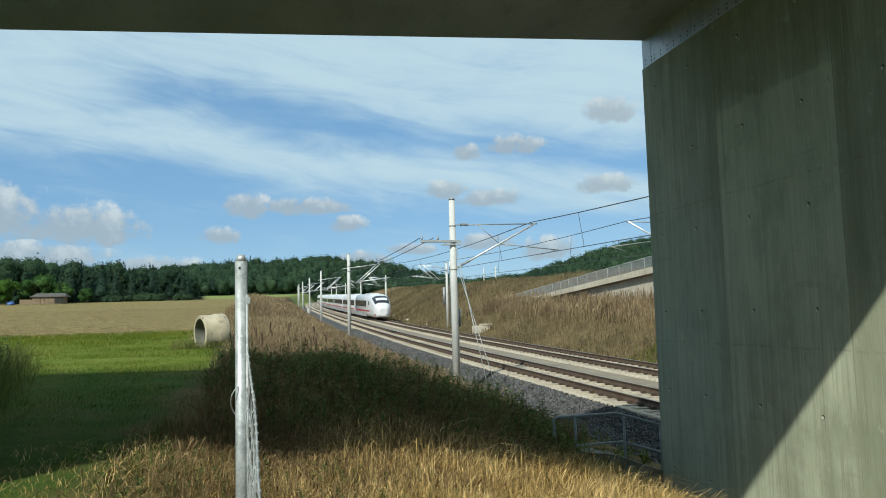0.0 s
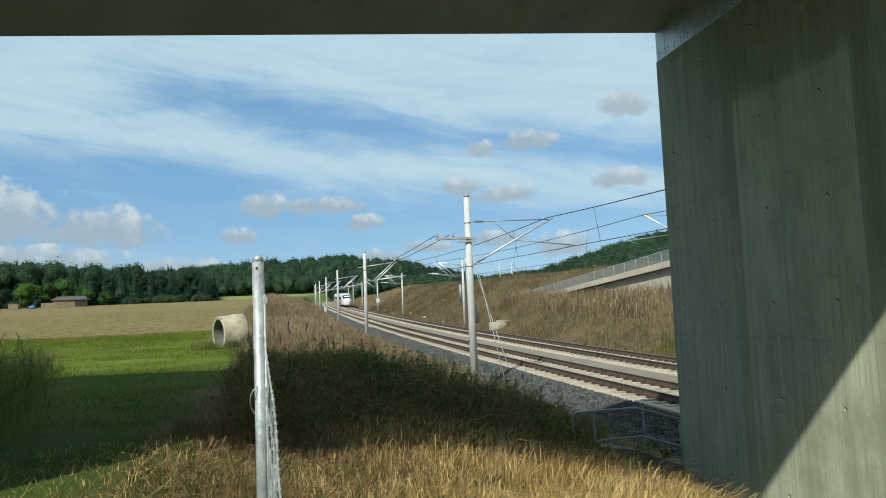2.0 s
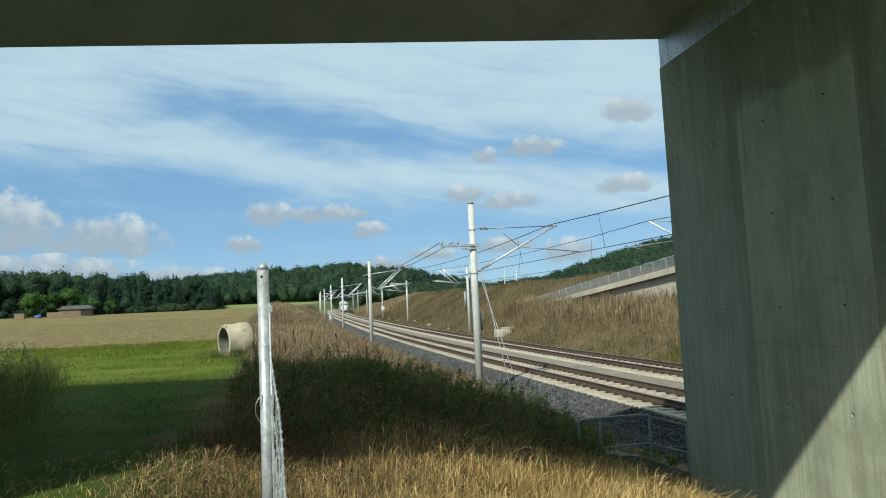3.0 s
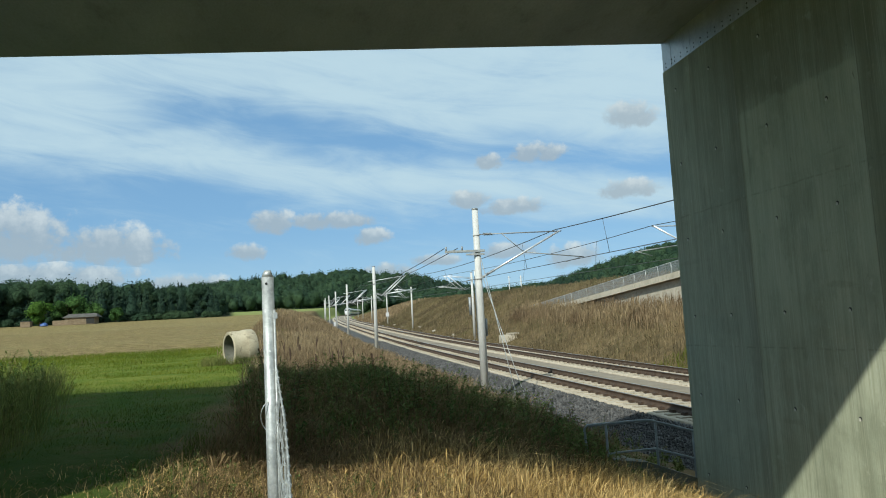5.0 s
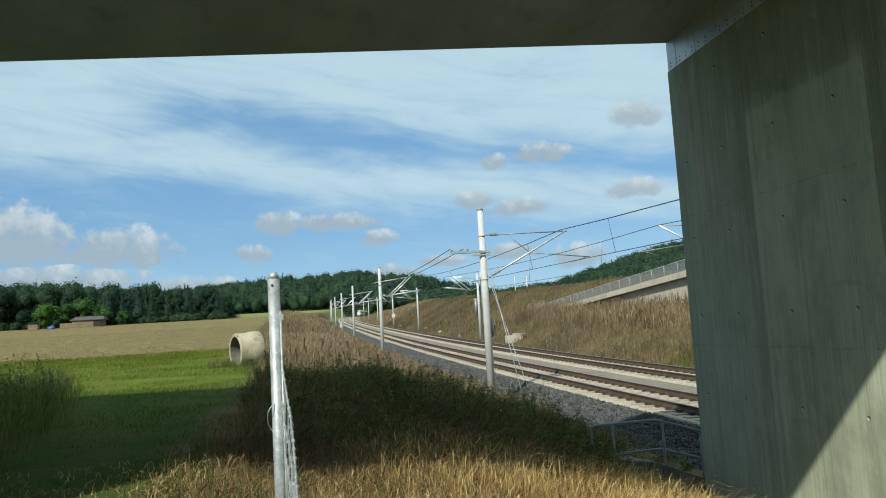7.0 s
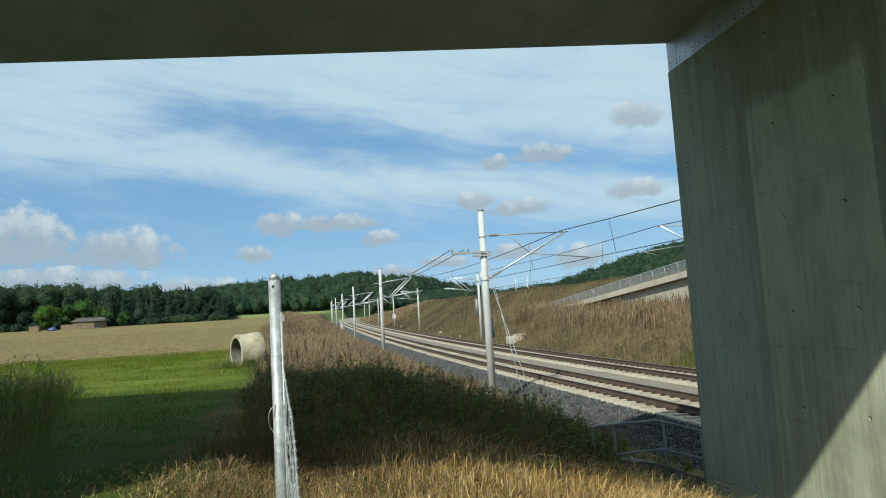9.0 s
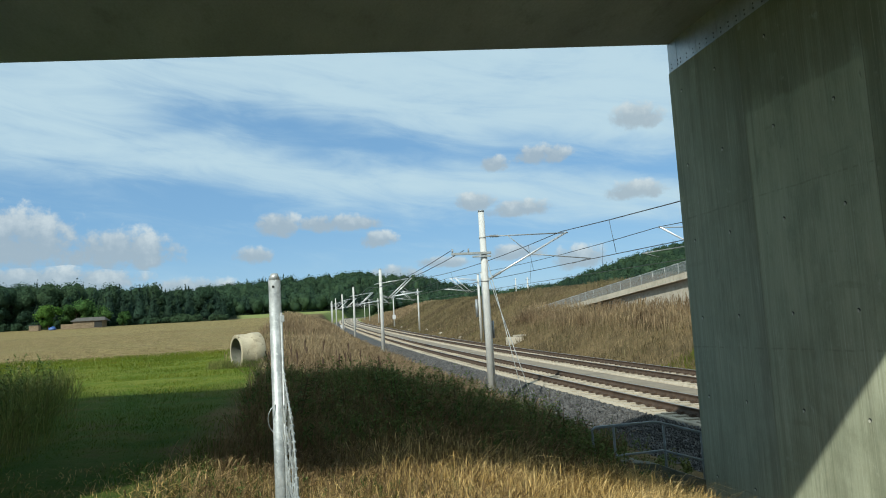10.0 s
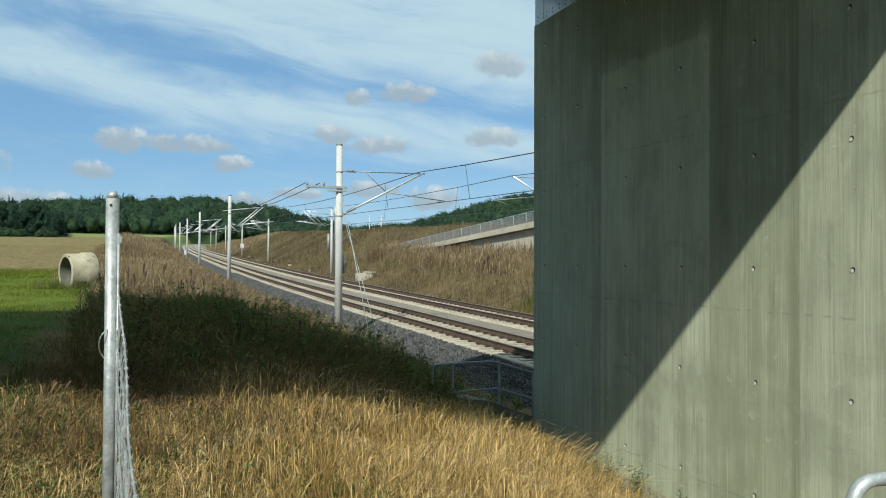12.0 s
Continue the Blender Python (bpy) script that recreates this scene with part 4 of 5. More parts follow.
# ---------- things near the camera ----------
def build_fence():
    at = Vector((-0.177, 3.97, -0.05))
    fence = thing("wire_fence", "galvanised tubular fence post with knotted wire mesh", "fence")
    top = 1.97 + 0.05
    post = part("post", rod(at, at + Vector((0.0, 0.0, top - 0.02)), 0.0315, 0.0305, 20), GALVANISED, fence)
    part("post_cap", rod(at + Vector((0, 0, top - 0.02)), at + Vector((0, 0, top + 0.014)), 0.0305, 0.017, 20), GALVANISED, post)
    # nothing is drilled: dark disc in place of the hole's shade
    part("bolt_hole", rod(at + Vector((-0.006, -0.0325, top - 0.055)), at + Vector((-0.006, -0.0285, top - 0.055)), 0.0065, sides=8), NEAR_BLACK, post)
    part("tension_bar", rod(at + Vector((0.028, -0.028, 0.1)), at + Vector((0.030, -0.028, 1.83)), 0.006, sides=8), GALVANISED, fence)
    part("clip", box((0.022, 0.016, 0.035), at + Vector((0.034, -0.026, 1.80)), 0.003), GALVANISED, fence)
    ring = [at + Vector((0.060 * math.cos(a) + 0.006, 0.045 * math.sin(a * 2), 1.29 + 0.085 * math.sin(a))) for a in np.linspace(0, math.tau, 20)]
    part("wire_loop", tube(ring, 0.0028, 5), GALVANISED, fence, "loop of tie wire")
    # the mesh runs from the post towards the camera, sagging
    r = random.Random(3)
    end = Vector((-0.012, 1.9, 0.0))
    start = at + Vector((0.036, -0.035, 0.05))

    def mesh_point(f, h):
        p = start.lerp(end, f)
        edge = 1.48 - 0.55 * f - 0.06 * math.sin(math.pi * f)
        sway = 0.006 * math.sin(f * 9 + h * 5) + 0.005 * math.sin(h * 13)
        return Vector((p.x + sway, p.y, h * edge))

    levels = [0.04, 0.12, 0.2, 0.28, 0.37, 0.46, 0.56, 0.67, 0.78, 0.89, 1.0]
    for h in levels:
        part("line_wire", tube([mesh_point(f, h) for f in np.linspace(0, 1, 24)], 0.0030 if h < 1 else 0.0045, 5), GALVANISED, fence)
    for k in range(26):
        f = (k + 0.4) / 26
        part("stay_wire", tube([mesh_point(f, h) + Vector((r.uniform(-0.010, 0.010), 0, 0)) for h in np.linspace(0.04, 1.0, 12)], 0.0028, 5), GALVANISED, fence)
        for h in levels[3:]:
            p = mesh_point(f, h)
            part("knot", box((0.015, 0.013, 0.018), p, 0.004), GALVANISED, fence)


def build_handrails():
    rail = thing("stair_handrail", "grey steel handrail beside the maintenance steps", "handrail")
    y = 13.0
    z = EYE
    upper = [(4.86, y, z - 2.35), (4.84, y, z - 1.95), (4.90, y, z - 1.895), (6.0, y, z - 1.885), (6.12, y, z - 1.90), (7.9, y, z - 2.44)]
    part("top_rail", tube(upper, 0.024, 10), PAINTED_STEEL, rail)
    part("mid_rail", tube([(5.2, y, z - 2.42), (6.15, y, z - 2.40), (7.9, y, z - 2.95)], 0.02, 10), PAINTED_STEEL, rail)
    for x in (5.25, 6.2, 6.92, 7.7):
        t = z - 1.89 - max(0, (x - 6.1)) * 0.30
        part("post", rod((x, y, t - 1.15), (x, y, t), 0.022, sides=10), PAINTED_STEEL, rail)
    cheek = thing("stair_cheek", "weathered concrete edge of maintenance steps in the grass, darkened for shade", "stairs")
    bm = bmesh.new()
    pts = [(5.3, z - 2.50), (5.9, z - 2.58), (8.0, z - 3.4), (8.0, z - 4.0), (5.3, z - 3.6)]
    for yy in (12.75, 13.1):
        bm.faces.new([bm.verts.new((x, yy, h)) for x, h in pts])
    bm.verts.ensure_lookup_table()
    for k in range(5):
        bm.faces.new((bm.verts[k], bm.verts[(k + 1) % 5], bm.verts[5 + (k + 1) % 5], bm.verts[5 + k]))
    bmesh.ops.recalc_face_normals(bm, faces=bm.faces)
    # cheek and treads take dark concrete in place of the bridge's shade
    part("side_block", bm, SHADED_CONCRETE, cheek)
    for k in range(7):
        part("tread", box((0.42, 1.1, 0.14), (5.8 + 0.34 * k, 13.65, z - 2.75 - 0.125 * k), 0.012), SHADED_CONCRETE, cheek)
    xs = np.array([5.3, 5.34, 5.6, 5.9, 6.2, 6.495])
    ys = np.arange(4.5, 11.6, 0.4)
    X, Y = np.meshgrid(xs, ys)
    X = np.where(X < 6.4, X + 0.15 * np.sin(Y * 1.9) + 0.055 * (Y - 4.5), X)
    X = np.minimum(X, 6.495)
    Z = ground_z(X, Y) + 0.06
    Z[:, 0] -= 0.4
    Z[0] -= 0.4
    Z[-1] -= 0.4
    i = (np.arange(len(ys) - 1)[:, None] * len(xs) + np.arange(len(xs) - 1)[None]).ravel()
    nx = len(xs)
    apron = from_arrays("apron", np.stack([X, Y, Z], -1).reshape(-1, 3), np.stack([i, i + 1, i + nx + 1, i + nx], -1), APRON)
    tagged(apron, "rough concrete apron along the foot of the pier", "apron", kind="structure")
    near = thing("tube_handrail", "bright galvanised tube handrail with a bent end", "handrail")
    c = Vector((2.30, 1.95, 0.0))
    d = Vector((0.98, -0.2, 0.0)).normalized()
    bend = [c + Vector((0, 0, h)) for h in (0.0, 0.5, 0.80)]
    bend += [c + d * (0.09 * (1 - math.cos(a))) + Vector((0, 0, 0.80 + 0.09 * math.sin(a))) for a in np.linspace(0.2, math.pi / 2, 7)]
    bend += [c + d * 0.5 + Vector((0, 0, 0.89)), c + d * 1.6 + Vector((0, 0, 0.89))]
    part("top_rail", tube(bend, 0.0245, 14), GALVANISED, near)
    part("post", rod(c + d * 1.5, c + d * 1.5 + Vector((0, 0, 0.88)), 0.022, sides=12), GALVANISED, near)
    part("base_plate", box((0.14, 0.14, 0.012), c + Vector((0, 0, 0.01)), 0.003), GALVANISED, near)


def build_pipe():
    ring = thing("concrete_pipe", "short pale concrete drain pipe lying open-ended in the grass", "pipe")
    d = Vector((0.90, 0.43, 0.02)).normalized()
    a = Vector((-2.86, 30.0, float(ground_z(-2.86, 30.0)) + 0.55))
    bm = bmesh.new()
    n = 40
    rows = [(0.0, 0.56), (0.0, 0.665), (0.02, 0.685), (0.50, 0.685), (0.54, 0.715), (0.57, 0.725), (0.90, 0.725), (0.93, 0.70), (0.93, 0.56)]
    m = Matrix.Translation(a) @ d.to_track_quat("Z", "Y").to_matrix().to_4x4()
    rings = [[bm.verts.new(m @ Vector((r * math.cos(k * math.tau / n), r * math.sin(k * math.tau / n), h))) for k in range(n)] for h, r in rows]
    for p, q in zip(rings, rings[1:] + rings[:1]):
        for k in range(n):
            f = bm.faces.new((p[k], p[(k + 1) % n], q[(k + 1) % n], q[k]))
            f.smooth = True
    bmesh.ops.recalc_face_normals(bm, faces=bm.faces)
    body = part("pipe_body", bm, PIPE_CONCRETE, ring)
    # separate inner skin, coloured dark to paint the shade inside the pipe
    bore = bmesh.new()
    rings = [[bore.verts.new(m @ Vector((0.555 * math.cos(k * math.tau / n), 0.555 * math.sin(k * math.tau / n), h))) for k in range(n)] for h in (0.02, 0.3, 0.6, 0.92)]
    for p, q in zip(rings, rings[1:]):
        for k in range(n):
            bore.faces.new((p[(k + 1) % n], p[k], q[k], q[(k + 1) % n])).smooth = True
    part("bore", bore, SHADED_CONCRETE, ring, "inside with its shade put into the colour")
    body.modifiers.new("edges", "EDGE_SPLIT").split_angle = radians(40)


build_fence()
build_handrails()
build_pipe()


# ---------- right side: ramp, cabinet; far things ----------
def build_ramp():
    ramp = thing("ramp", "concrete ramp wall with steel mesh railing on the embankment", "ramp")
    x = 25.0

    def top(y):
        return EYE + 1.61 + (84.0 - y) * 0.0535

    def band(a, b, x0, x1):
        bm = bmesh.new()
        ys = (a, b)
        corner = [[bm.verts.new((xx, yy, top(yy) + h)) for xx, h in x0] for yy in ys]
        n = len(x0)
        for k in range(n):
            bm.faces.new((corner[0][k], corner[0][(k + 1) % n], corner[1][(k + 1) % n], corner[1][k]))
        bm.faces.new(corner[0])
        bm.faces.new(corner[1][::-1])
        bmesh.ops.recalc_face_normals(bm, faces=bm.faces)
        return bm

    y = 84.0
    while y > 20.0:
        w = 4.0
        cap = [(x - 0.38, -0.80), (x + 0.4, -0.80), (x + 0.4, -1.22), (x - 0.38, -1.22)]
        part("parapet", band(y - w + 0.02, y, cap, None), PALE_CONCRETE, ramp)
        y -= w
    low = [(x + 0.05, -1.25), (x + 0.5, -1.25), (x + 0.5, -4.5), (x + 0.05, -4.5)]
    part("retaining_wall", band(20.0, 76.0, low, None), PALE_CONCRETE, ramp)
    road = [(x + 0.4, -1.0), (x + 4.6, -1.0), (x + 4.6, -5.0), (x + 0.5, -5.0)]
    part("roadway", band(20.0, 84.0, road, None), GREY_CONCRETE, ramp)
    y = 84.0
    me = None
    while y > 20.0:
        part("railing_post", rod((x, y, top(y) - 0.85), (x, y, top(y) + 0.02), 0.03, sides=6), GALVANISED, ramp)
        for h, r in ((0.0, 0.028), (-0.74, 0.018)):
            part("rail_bar", rod((x, y - 2.0, top(y - 2.0) + h), (x, y, top(y) + h), r, sides=6), GALVANISED, ramp)
        if me is None:
            bm = bmesh.new()
            for k in range(20):
                box((0.016, 0.022, 0.72), (0, -0.05 - 0.1 * k, -0.37 + 0.00535 * (k + 0.5)), 0, bm)
            for h in (-0.2, -0.37, -0.54):
                box((0.014, 2.0, 0.016), (0, -1.0, h + 0.0535), 0, bm, Matrix.Rotation(math.atan(-0.0535), 4, "X"))
            panel = part("mesh_panel", bm, DULL_STEEL, ramp, "grey steel bar panel")
            me = panel.data
        else:
            panel = new("mesh_panel", me)
            panel.parent = ramp
        panel.location = (x, y, top(y))
        y -= 2.0


def build_far_things():
    cab = thing("cable_cabinet", "low pale concrete cable shaft at the foot of the slope", "cabinet")
    at = Vector((19.2, 70.5, float(ground_z(19.2, 70.5))))
    part("body", box((1.5, 1.1, 0.75), at + Vector((0, 0, 0.3)), 0.03), PALE_CONCRETE, cab)
    part("lid", box((1.0, 1.2, 0.16), at + Vector((0.5, 0, 0.76)), 0.02), PALE_CONCRETE, cab)
    sig = thing("signal_box", "small white line-side box beside the track", "box")
    at = along(181.0, -2.9, 0)
    part("body", box((0.9, 0.7, 1.0), at + Vector((0, 0, 0.1)), 0.03), TRAIN_WHITE, sig)
    part("stand", box((0.5, 0.5, 0.5), at + Vector((0, 0, -0.6)), 0.03), DULL_STEEL, sig)
    for k in range(5):
        y = 95 + k * 17
        rock = thing("boulder", "pale rough stone on the embankment foot", "stone", "stones")
        u = 8.6 + 0.4 * (k % 3)
        px = float(track_x(y)) + u
        bm = bmesh.new()
        bmesh.ops.create_icosphere(bm, subdivisions=2, radius=0.32)
        for v in bm.verts:
            v.co *= 1 + 0.35 * noise.noise(v.co * 2.5 + Vector((k, 0, 0)))
            v.co.z *= 0.7
        o = part("stone", bm, PALE_CONCRETE, rock)
        o.location = (px, y, float(ground_z(px, y)) + 0.1)
    for px, y, h in ((45.0, 152.0, 5.6), (60.0, 215.0, 5.0)):
        pole = thing("wooden_pole", "grey utility pole on the embankment crest", "pole", "utility poles")
        g = float(ground_z(px, y))
        part("pole", rod((px, y, g - 0.5), (px, y, EYE + 0.064 * y), 0.16, 0.12, 8), MAST_CONCRETE, pole)
        part("cross_piece", box((0.9, 0.1, 0.1), (px, y, EYE + 0.064 * y - 0.5), 0.01), DULL_STEEL, pole)
    shed = thing("field_shed", "low plank shed with grey sheet roof by the wood", "shed")
    y = 240.0
    g = float(ground_z(-65, y))
    part("wall", box((8.2, 5.0, 2.3), (-64.8, y, g + 1.0), 0.03), WOOD, shed)
    part("lean_to", box((3.4, 4.0, 1.5), (-70.6, y, g + 0.65), 0.03), WOOD, shed, "low plank lean-to")
    for k in range(7):
        part("plank", box((0.9, 0.08, 1.9), (-68.2 + k * 1.1, y - 2.55, g + 0.95), 0.01), WOOD, shed)
    roof = bmesh.new()
    ridge = [(-69.4, -3.0, 2.1), (-59.8, -3.0, 2.1), (-60.6, 0.0, 3.2), (-68.4, 0.0, 3.2), (-69.4, 3.0, 2.1), (-59.8, 3.0, 2.1)]
    v = [roof.verts.new((a, y + b, g + c)) for a, b, c in ridge]
    v2 = [roof.verts.new((a, y + b, g + c - 0.12)) for a, b, c in ridge]
    for f in ((0, 1, 2, 3), (3, 2, 5, 4), (0, 3, 4), (1, 5, 2)):
        roof.faces.new([v[k] for k in f])
        roof.faces.new([v2[k] for k in f][::-1])
    for a, b in ((0, 1), (1, 5), (5, 4), (4, 0)):
        roof.faces.new((v[a], v2[a], v2[b], v[b]))
    part("roof", roof, ROOF_SHEET, shed, "grey sheet roof")
    # wall stays closed: a black panel paints the unlit opening
    part("opening_shade", box((2.2, 0.1, 1.7), (-61.8, y - 2.56, g + 0.95)), NEAR_BLACK, shed)
    tarp = thing("tarpaulin", "blue tarpaulin over a small heap beside the shed", "tarpaulin")
    bm = bmesh.new()
    bmesh.ops.create_icosphere(bm, subdivisions=2, radius=1.0)
    for w in bm.verts:
        w.co *= 1 + 0.25 * noise.noise(w.co * 2)
        w.co = Vector((w.co.x * 1.1, w.co.y, max(w.co.z, -0.2) * 0.9))
    o = part("cover", bm, BLUE_SHEET, tarp)
    o.location = (-74.3, y - 3, float(ground_z(-74.3, y - 3)) + 0.2)
    crate = thing("plank_crate", "pale plank crate at the field edge", "crate")
    part("body", box((2.6, 2.0, 1.6), (-79.0, y - 3, float(ground_z(-79.0, y - 3)) + 0.75), 0.03), WOOD, crate)
    part("top", box((2.8, 2.2, 0.15), (-79.0, y - 3, float(ground_z(-79.0, y - 3)) + 1.63), 0.02), ROOF_SHEET, crate)


build_ramp()
build_far_things()


# ---------- plants ----------
def blades(name, pts, height, width, lean, mat, seed, head=0.0):
    """Grass: each blade a bent, tapering strip; head: the share of blades that carry a wider seed head."""
    g = np.random.default_rng(seed)
    pts = np.asarray(pts)
    n = len(pts)
    h = height * g.uniform(0.55, 1.15, n) if np.isscalar(height) else height * g.uniform(0.7, 1.15, n)
    w = width * g.uniform(0.6, 1.4, n)
    a = g.uniform(0, math.tau, n)
    b = g.uniform(0, math.tau, n)
    tip = np.abs(g.normal(0, lean, n)) * h
    side = np.stack([np.cos(a), np.sin(a), np.zeros(n)], 1) * w[:, None] / 2
    bend = np.stack([np.cos(b) + 0.22, np.sin(b) * 0.9, np.zeros(n)], 1) * tip[:, None]
    up = np.zeros((n, 3))
    up[:, 2] = h
    heads = g.uniform(0, 1, n) < head
    mid = pts + up * 0.55 + bend * 0.3
    high = pts + up * 0.86 + bend * 0.7
    end = pts + up * (1.0 - 0.25 * np.clip(tip / np.maximum(h, 0.01), 0, 1))[:, None] + bend * 1.1
    wide = np.where(heads, 1.9, 0.6)[:, None]
    v = np.stack([pts - side, pts + side, mid - side * 0.8, mid + side * 0.8, high - side * wide, high + side * wide, end], 1).reshape(-1, 3)
    i = np.arange(n)[:, None] * 7
    f = np.concatenate([i + k for k in ((0, 1, 3), (0, 3, 2), (2, 3, 5), (2, 5, 4), (4, 5, 6))], 1).reshape(-1, 3)
    return from_arrays(name, v, f, mat)


def leafy_stand(name, pts, height, mat, seed, leaves=34, size=0.075, lean=0.18, narrow=0.2):
    """Upright leafy weeds: every plant a thin stem set with small pointed leaves, shorter towards the tip."""
    g = np.random.default_rng(seed)
    pts = np.asarray(pts)
    n = len(pts)
    h = height * g.uniform(0.5, 1.22, n)
    b = g.uniform(0, math.tau, n)
    tip = np.stack([np.cos(b), np.sin(b), np.zeros(n)], 1) * (np.abs(g.normal(0, lean, n)) * h)[:, None]
    f = g.uniform(0.08, 1.0, (n, leaves)) ** 0.8
    c = pts[:, None] + tip[:, None] * (f ** 2)[..., None]
    c[..., 2] += h[:, None] * f
    a = g.uniform(0, math.tau, (n, leaves))
    out = np.stack([np.cos(a), np.sin(a), g.uniform(-0.1, 1.9, (n, leaves))], -1)
    out /= np.linalg.norm(out, axis=-1, keepdims=True)
    side = np.stack([-np.sin(a), np.cos(a), g.normal(0, 0.4, (n, leaves))], -1)
    k = (size * g.uniform(0.5, 1.5, (n, leaves)) * (1.35 - 0.75 * f))[..., None]
    v = np.stack([c, c + out * k * 0.55 + side * k * narrow, c + out * k * 1.25 - np.array((0, 0, 0.25)) * k, c + out * k * 0.55 - side * k * narrow], 2).reshape(-1, 3)
    i = np.arange(n * leaves)[:, None] * 4
    q = np.concatenate([i + j for j in ((0, 1, 2), (0, 2, 3))], 1).reshape(-1, 3)
    w = np.stack([np.sin(b), np.cos(b), np.zeros(n)], 1) * 0.005
    top = pts + tip
    top[:, 2] += h
    mid = pts + tip * 0.25
    mid[:, 2] += h * 0.5
    stems = np.stack([pts - w, pts + w, mid - w, mid + w, top], 1).reshape(-1, 3)
    j = np.arange(n)[:, None] * 5 + len(v)
    qs = np.concatenate([j + m for m in ((0, 1, 3), (0, 3, 2), (2, 3, 4))], 1).reshape(-1, 3)
    return from_arrays(name, np.concatenate([v, stems]), np.concatenate([q, qs]), mat)


def scatter(n, seed, x0, x1, y0, y1, keep=None, clump=0.0, deep=0.03):
    g = np.random.default_rng(seed)
    x, y = g.uniform(x0, x1, n), g.uniform(y0, y1, n)
    if clump:
        cx, cy = g.uniform(x0, x1, n // 14 + 1), g.uniform(y0, y1, n // 14 + 1)
        k = g.integers(0, len(cx), n)
        near = g.uniform(0, 1, n) < 0.65
        x, y = np.where(near, cx[k] + g.normal(0, clump, n), x), np.where(near, cy[k] + g.normal(0, clump, n), y)
    if keep is not None:
        ok = keep(x, y)
        x, y = x[ok], y[ok]
    return np.stack([x, y, ground_z(x, y) - deep], 1)


def patchy(x, y, scale, seed):
    return np.array([noise.noise((float(a) * scale, float(b) * scale, seed)) for a, b in zip(x, y)])


def off_wall(x, y):
    return ~((x > 6.35) & (y < 13.3) & (y > 0)) & ~((x > 4.9) & (y > 12.6) & (y < 14.3))


def build_grass():
    near = scatter(85000, 11, -1.6, 6.4, 1.6, 11.5, lambda x, y: off_wall(x, y) & (np.hypot(x, y) > 1.5) & (x > -1.0 - 0.06 * y + 0.3 * np.sin(y * 2)) & ~((x > 5.05 + 0.055 * (y - 4.5)) & (y > 4.0)) & (x > -0.9) & ((x > 1.2 + 0.3 * np.sin(y * 3)) | (np.sin(x * 913.7 + y * 571.3) > 0.5)), 0.12)
    h = 0.25 + 0.17 * patchy(near[:, 0], near[:, 1], 0.7, 3.0) + 0.06 * np.clip((near[:, 1] - 4) / 5, 0, 1)
    h = h * np.clip(1.55 - 0.08 * near[:, 1], 0.78, 1.0)
    h = h * np.clip(1.5 - near[:, 0] * 0.13, 0.72, 1.1) * np.clip(0.75 + near[:, 0] * 0.30, 0.35, 1.0)
    h = h * np.where(near[:, 1] > 6, np.clip((6.1 - near[:, 0]) / 1.0, 0.3, 1.0), 1.0)
    h = h + 0.24 * step(2.6, 4.4, near[:, 0]) * step(6.0, 8.2, near[:, 1]) * (1 - step(5.2, 6.0, near[:, 0]))
    tagged(blades("dry_grass", near, h, 0.0040, 0.8, STRAW, 1, 0.3), "tall golden dry grass", "grass", kind="stuff")
    thin = scatter(15000, 41, -1.2, 6.2, 2.2, 10.5, lambda x, y: off_wall(x, y) & (np.hypot(x, y) > 1.8) & (x > -0.9) & ~((x > 5.4 + 0.055 * (y - 4.5)) & (y > 4.0)), 0.2)
    tall_h = (0.34 + 0.16 * patchy(thin[:, 0], thin[:, 1], 0.9, 5.0)) * np.clip(0.7 + thin[:, 0] * 0.25, 0.55, 1.1)
    tall_h = tall_h * np.where(thin[:, 1] > 6, np.clip((5.9 - thin[:, 0]) / 1.0, 0.3, 1.0), 1.0)
    tall_h = tall_h + 0.24 * step(2.6, 4.4, thin[:, 0]) * step(6.0, 8.2, thin[:, 1]) * (1 - step(5.2, 6.0, thin[:, 0]))
    tagged(blades("seeding_grass", thin, tall_h, 0.0034, 0.45, STRAW, 31, 0.9), "thin seeding stalks above the dry grass", "grass", kind="stuff")
    fallen = scatter(16000, 42, -1.6, 5.6, 2.2, 9.5, lambda x, y: off_wall(x, y) & (np.hypot(x, y) > 1.8), 0.3, -0.05)
    tagged(blades("lodged_straw", fallen, 0.13, 0.0042, 3.2, STRAW, 32), "lodged and broken straw lying across", "grass", kind="stuff")
    mixed = scatter(420, 43, -1.6, 2.2, 3.4, 9.8, lambda x, y: (np.hypot(x, y) > 2.6) & (y > 3.2 + 1.1 * x), 0.35)
    tagged(leafy_stand("low_weeds", mixed, 0.26, WEED_LEAF, 33, 22, 0.05), "low green weeds in the straw", "weeds", kind="stuff")
    rust = scatter(4500, 44, -1.2, 2.4, 6.6, 10.5, lambda x, y: y > 6.8 + 0.5 * x, 0.3)
    tagged(blades("rusty_grass", rust, 0.34, 0.006, 0.7, RUSTY_GRASS, 34, 0.5), "rust-brown withered grass", "grass", kind="stuff")
    low = scatter(26000, 12, -1.6, 6.4, 1.6, 11.5, lambda x, y: off_wall(x, y) & (np.hypot(x, y) > 1.2))
    tagged(blades("green_undergrowth", low, 0.17, 0.006, 0.8, UNDERGROWTH, 2), "short green undergrowth between dry stalks", "grass", kind="stuff")
    weeds = scatter(42000, 13, -1.4, 6.4, 9.5, 19.4, lambda x, y: off_wall(x, y) & (x - track_x(y) < -4.6 + 0.4 * np.sin(y)) & (x > -0.9 + 0.25 * np.sin(y * 1.7)), 0.25)
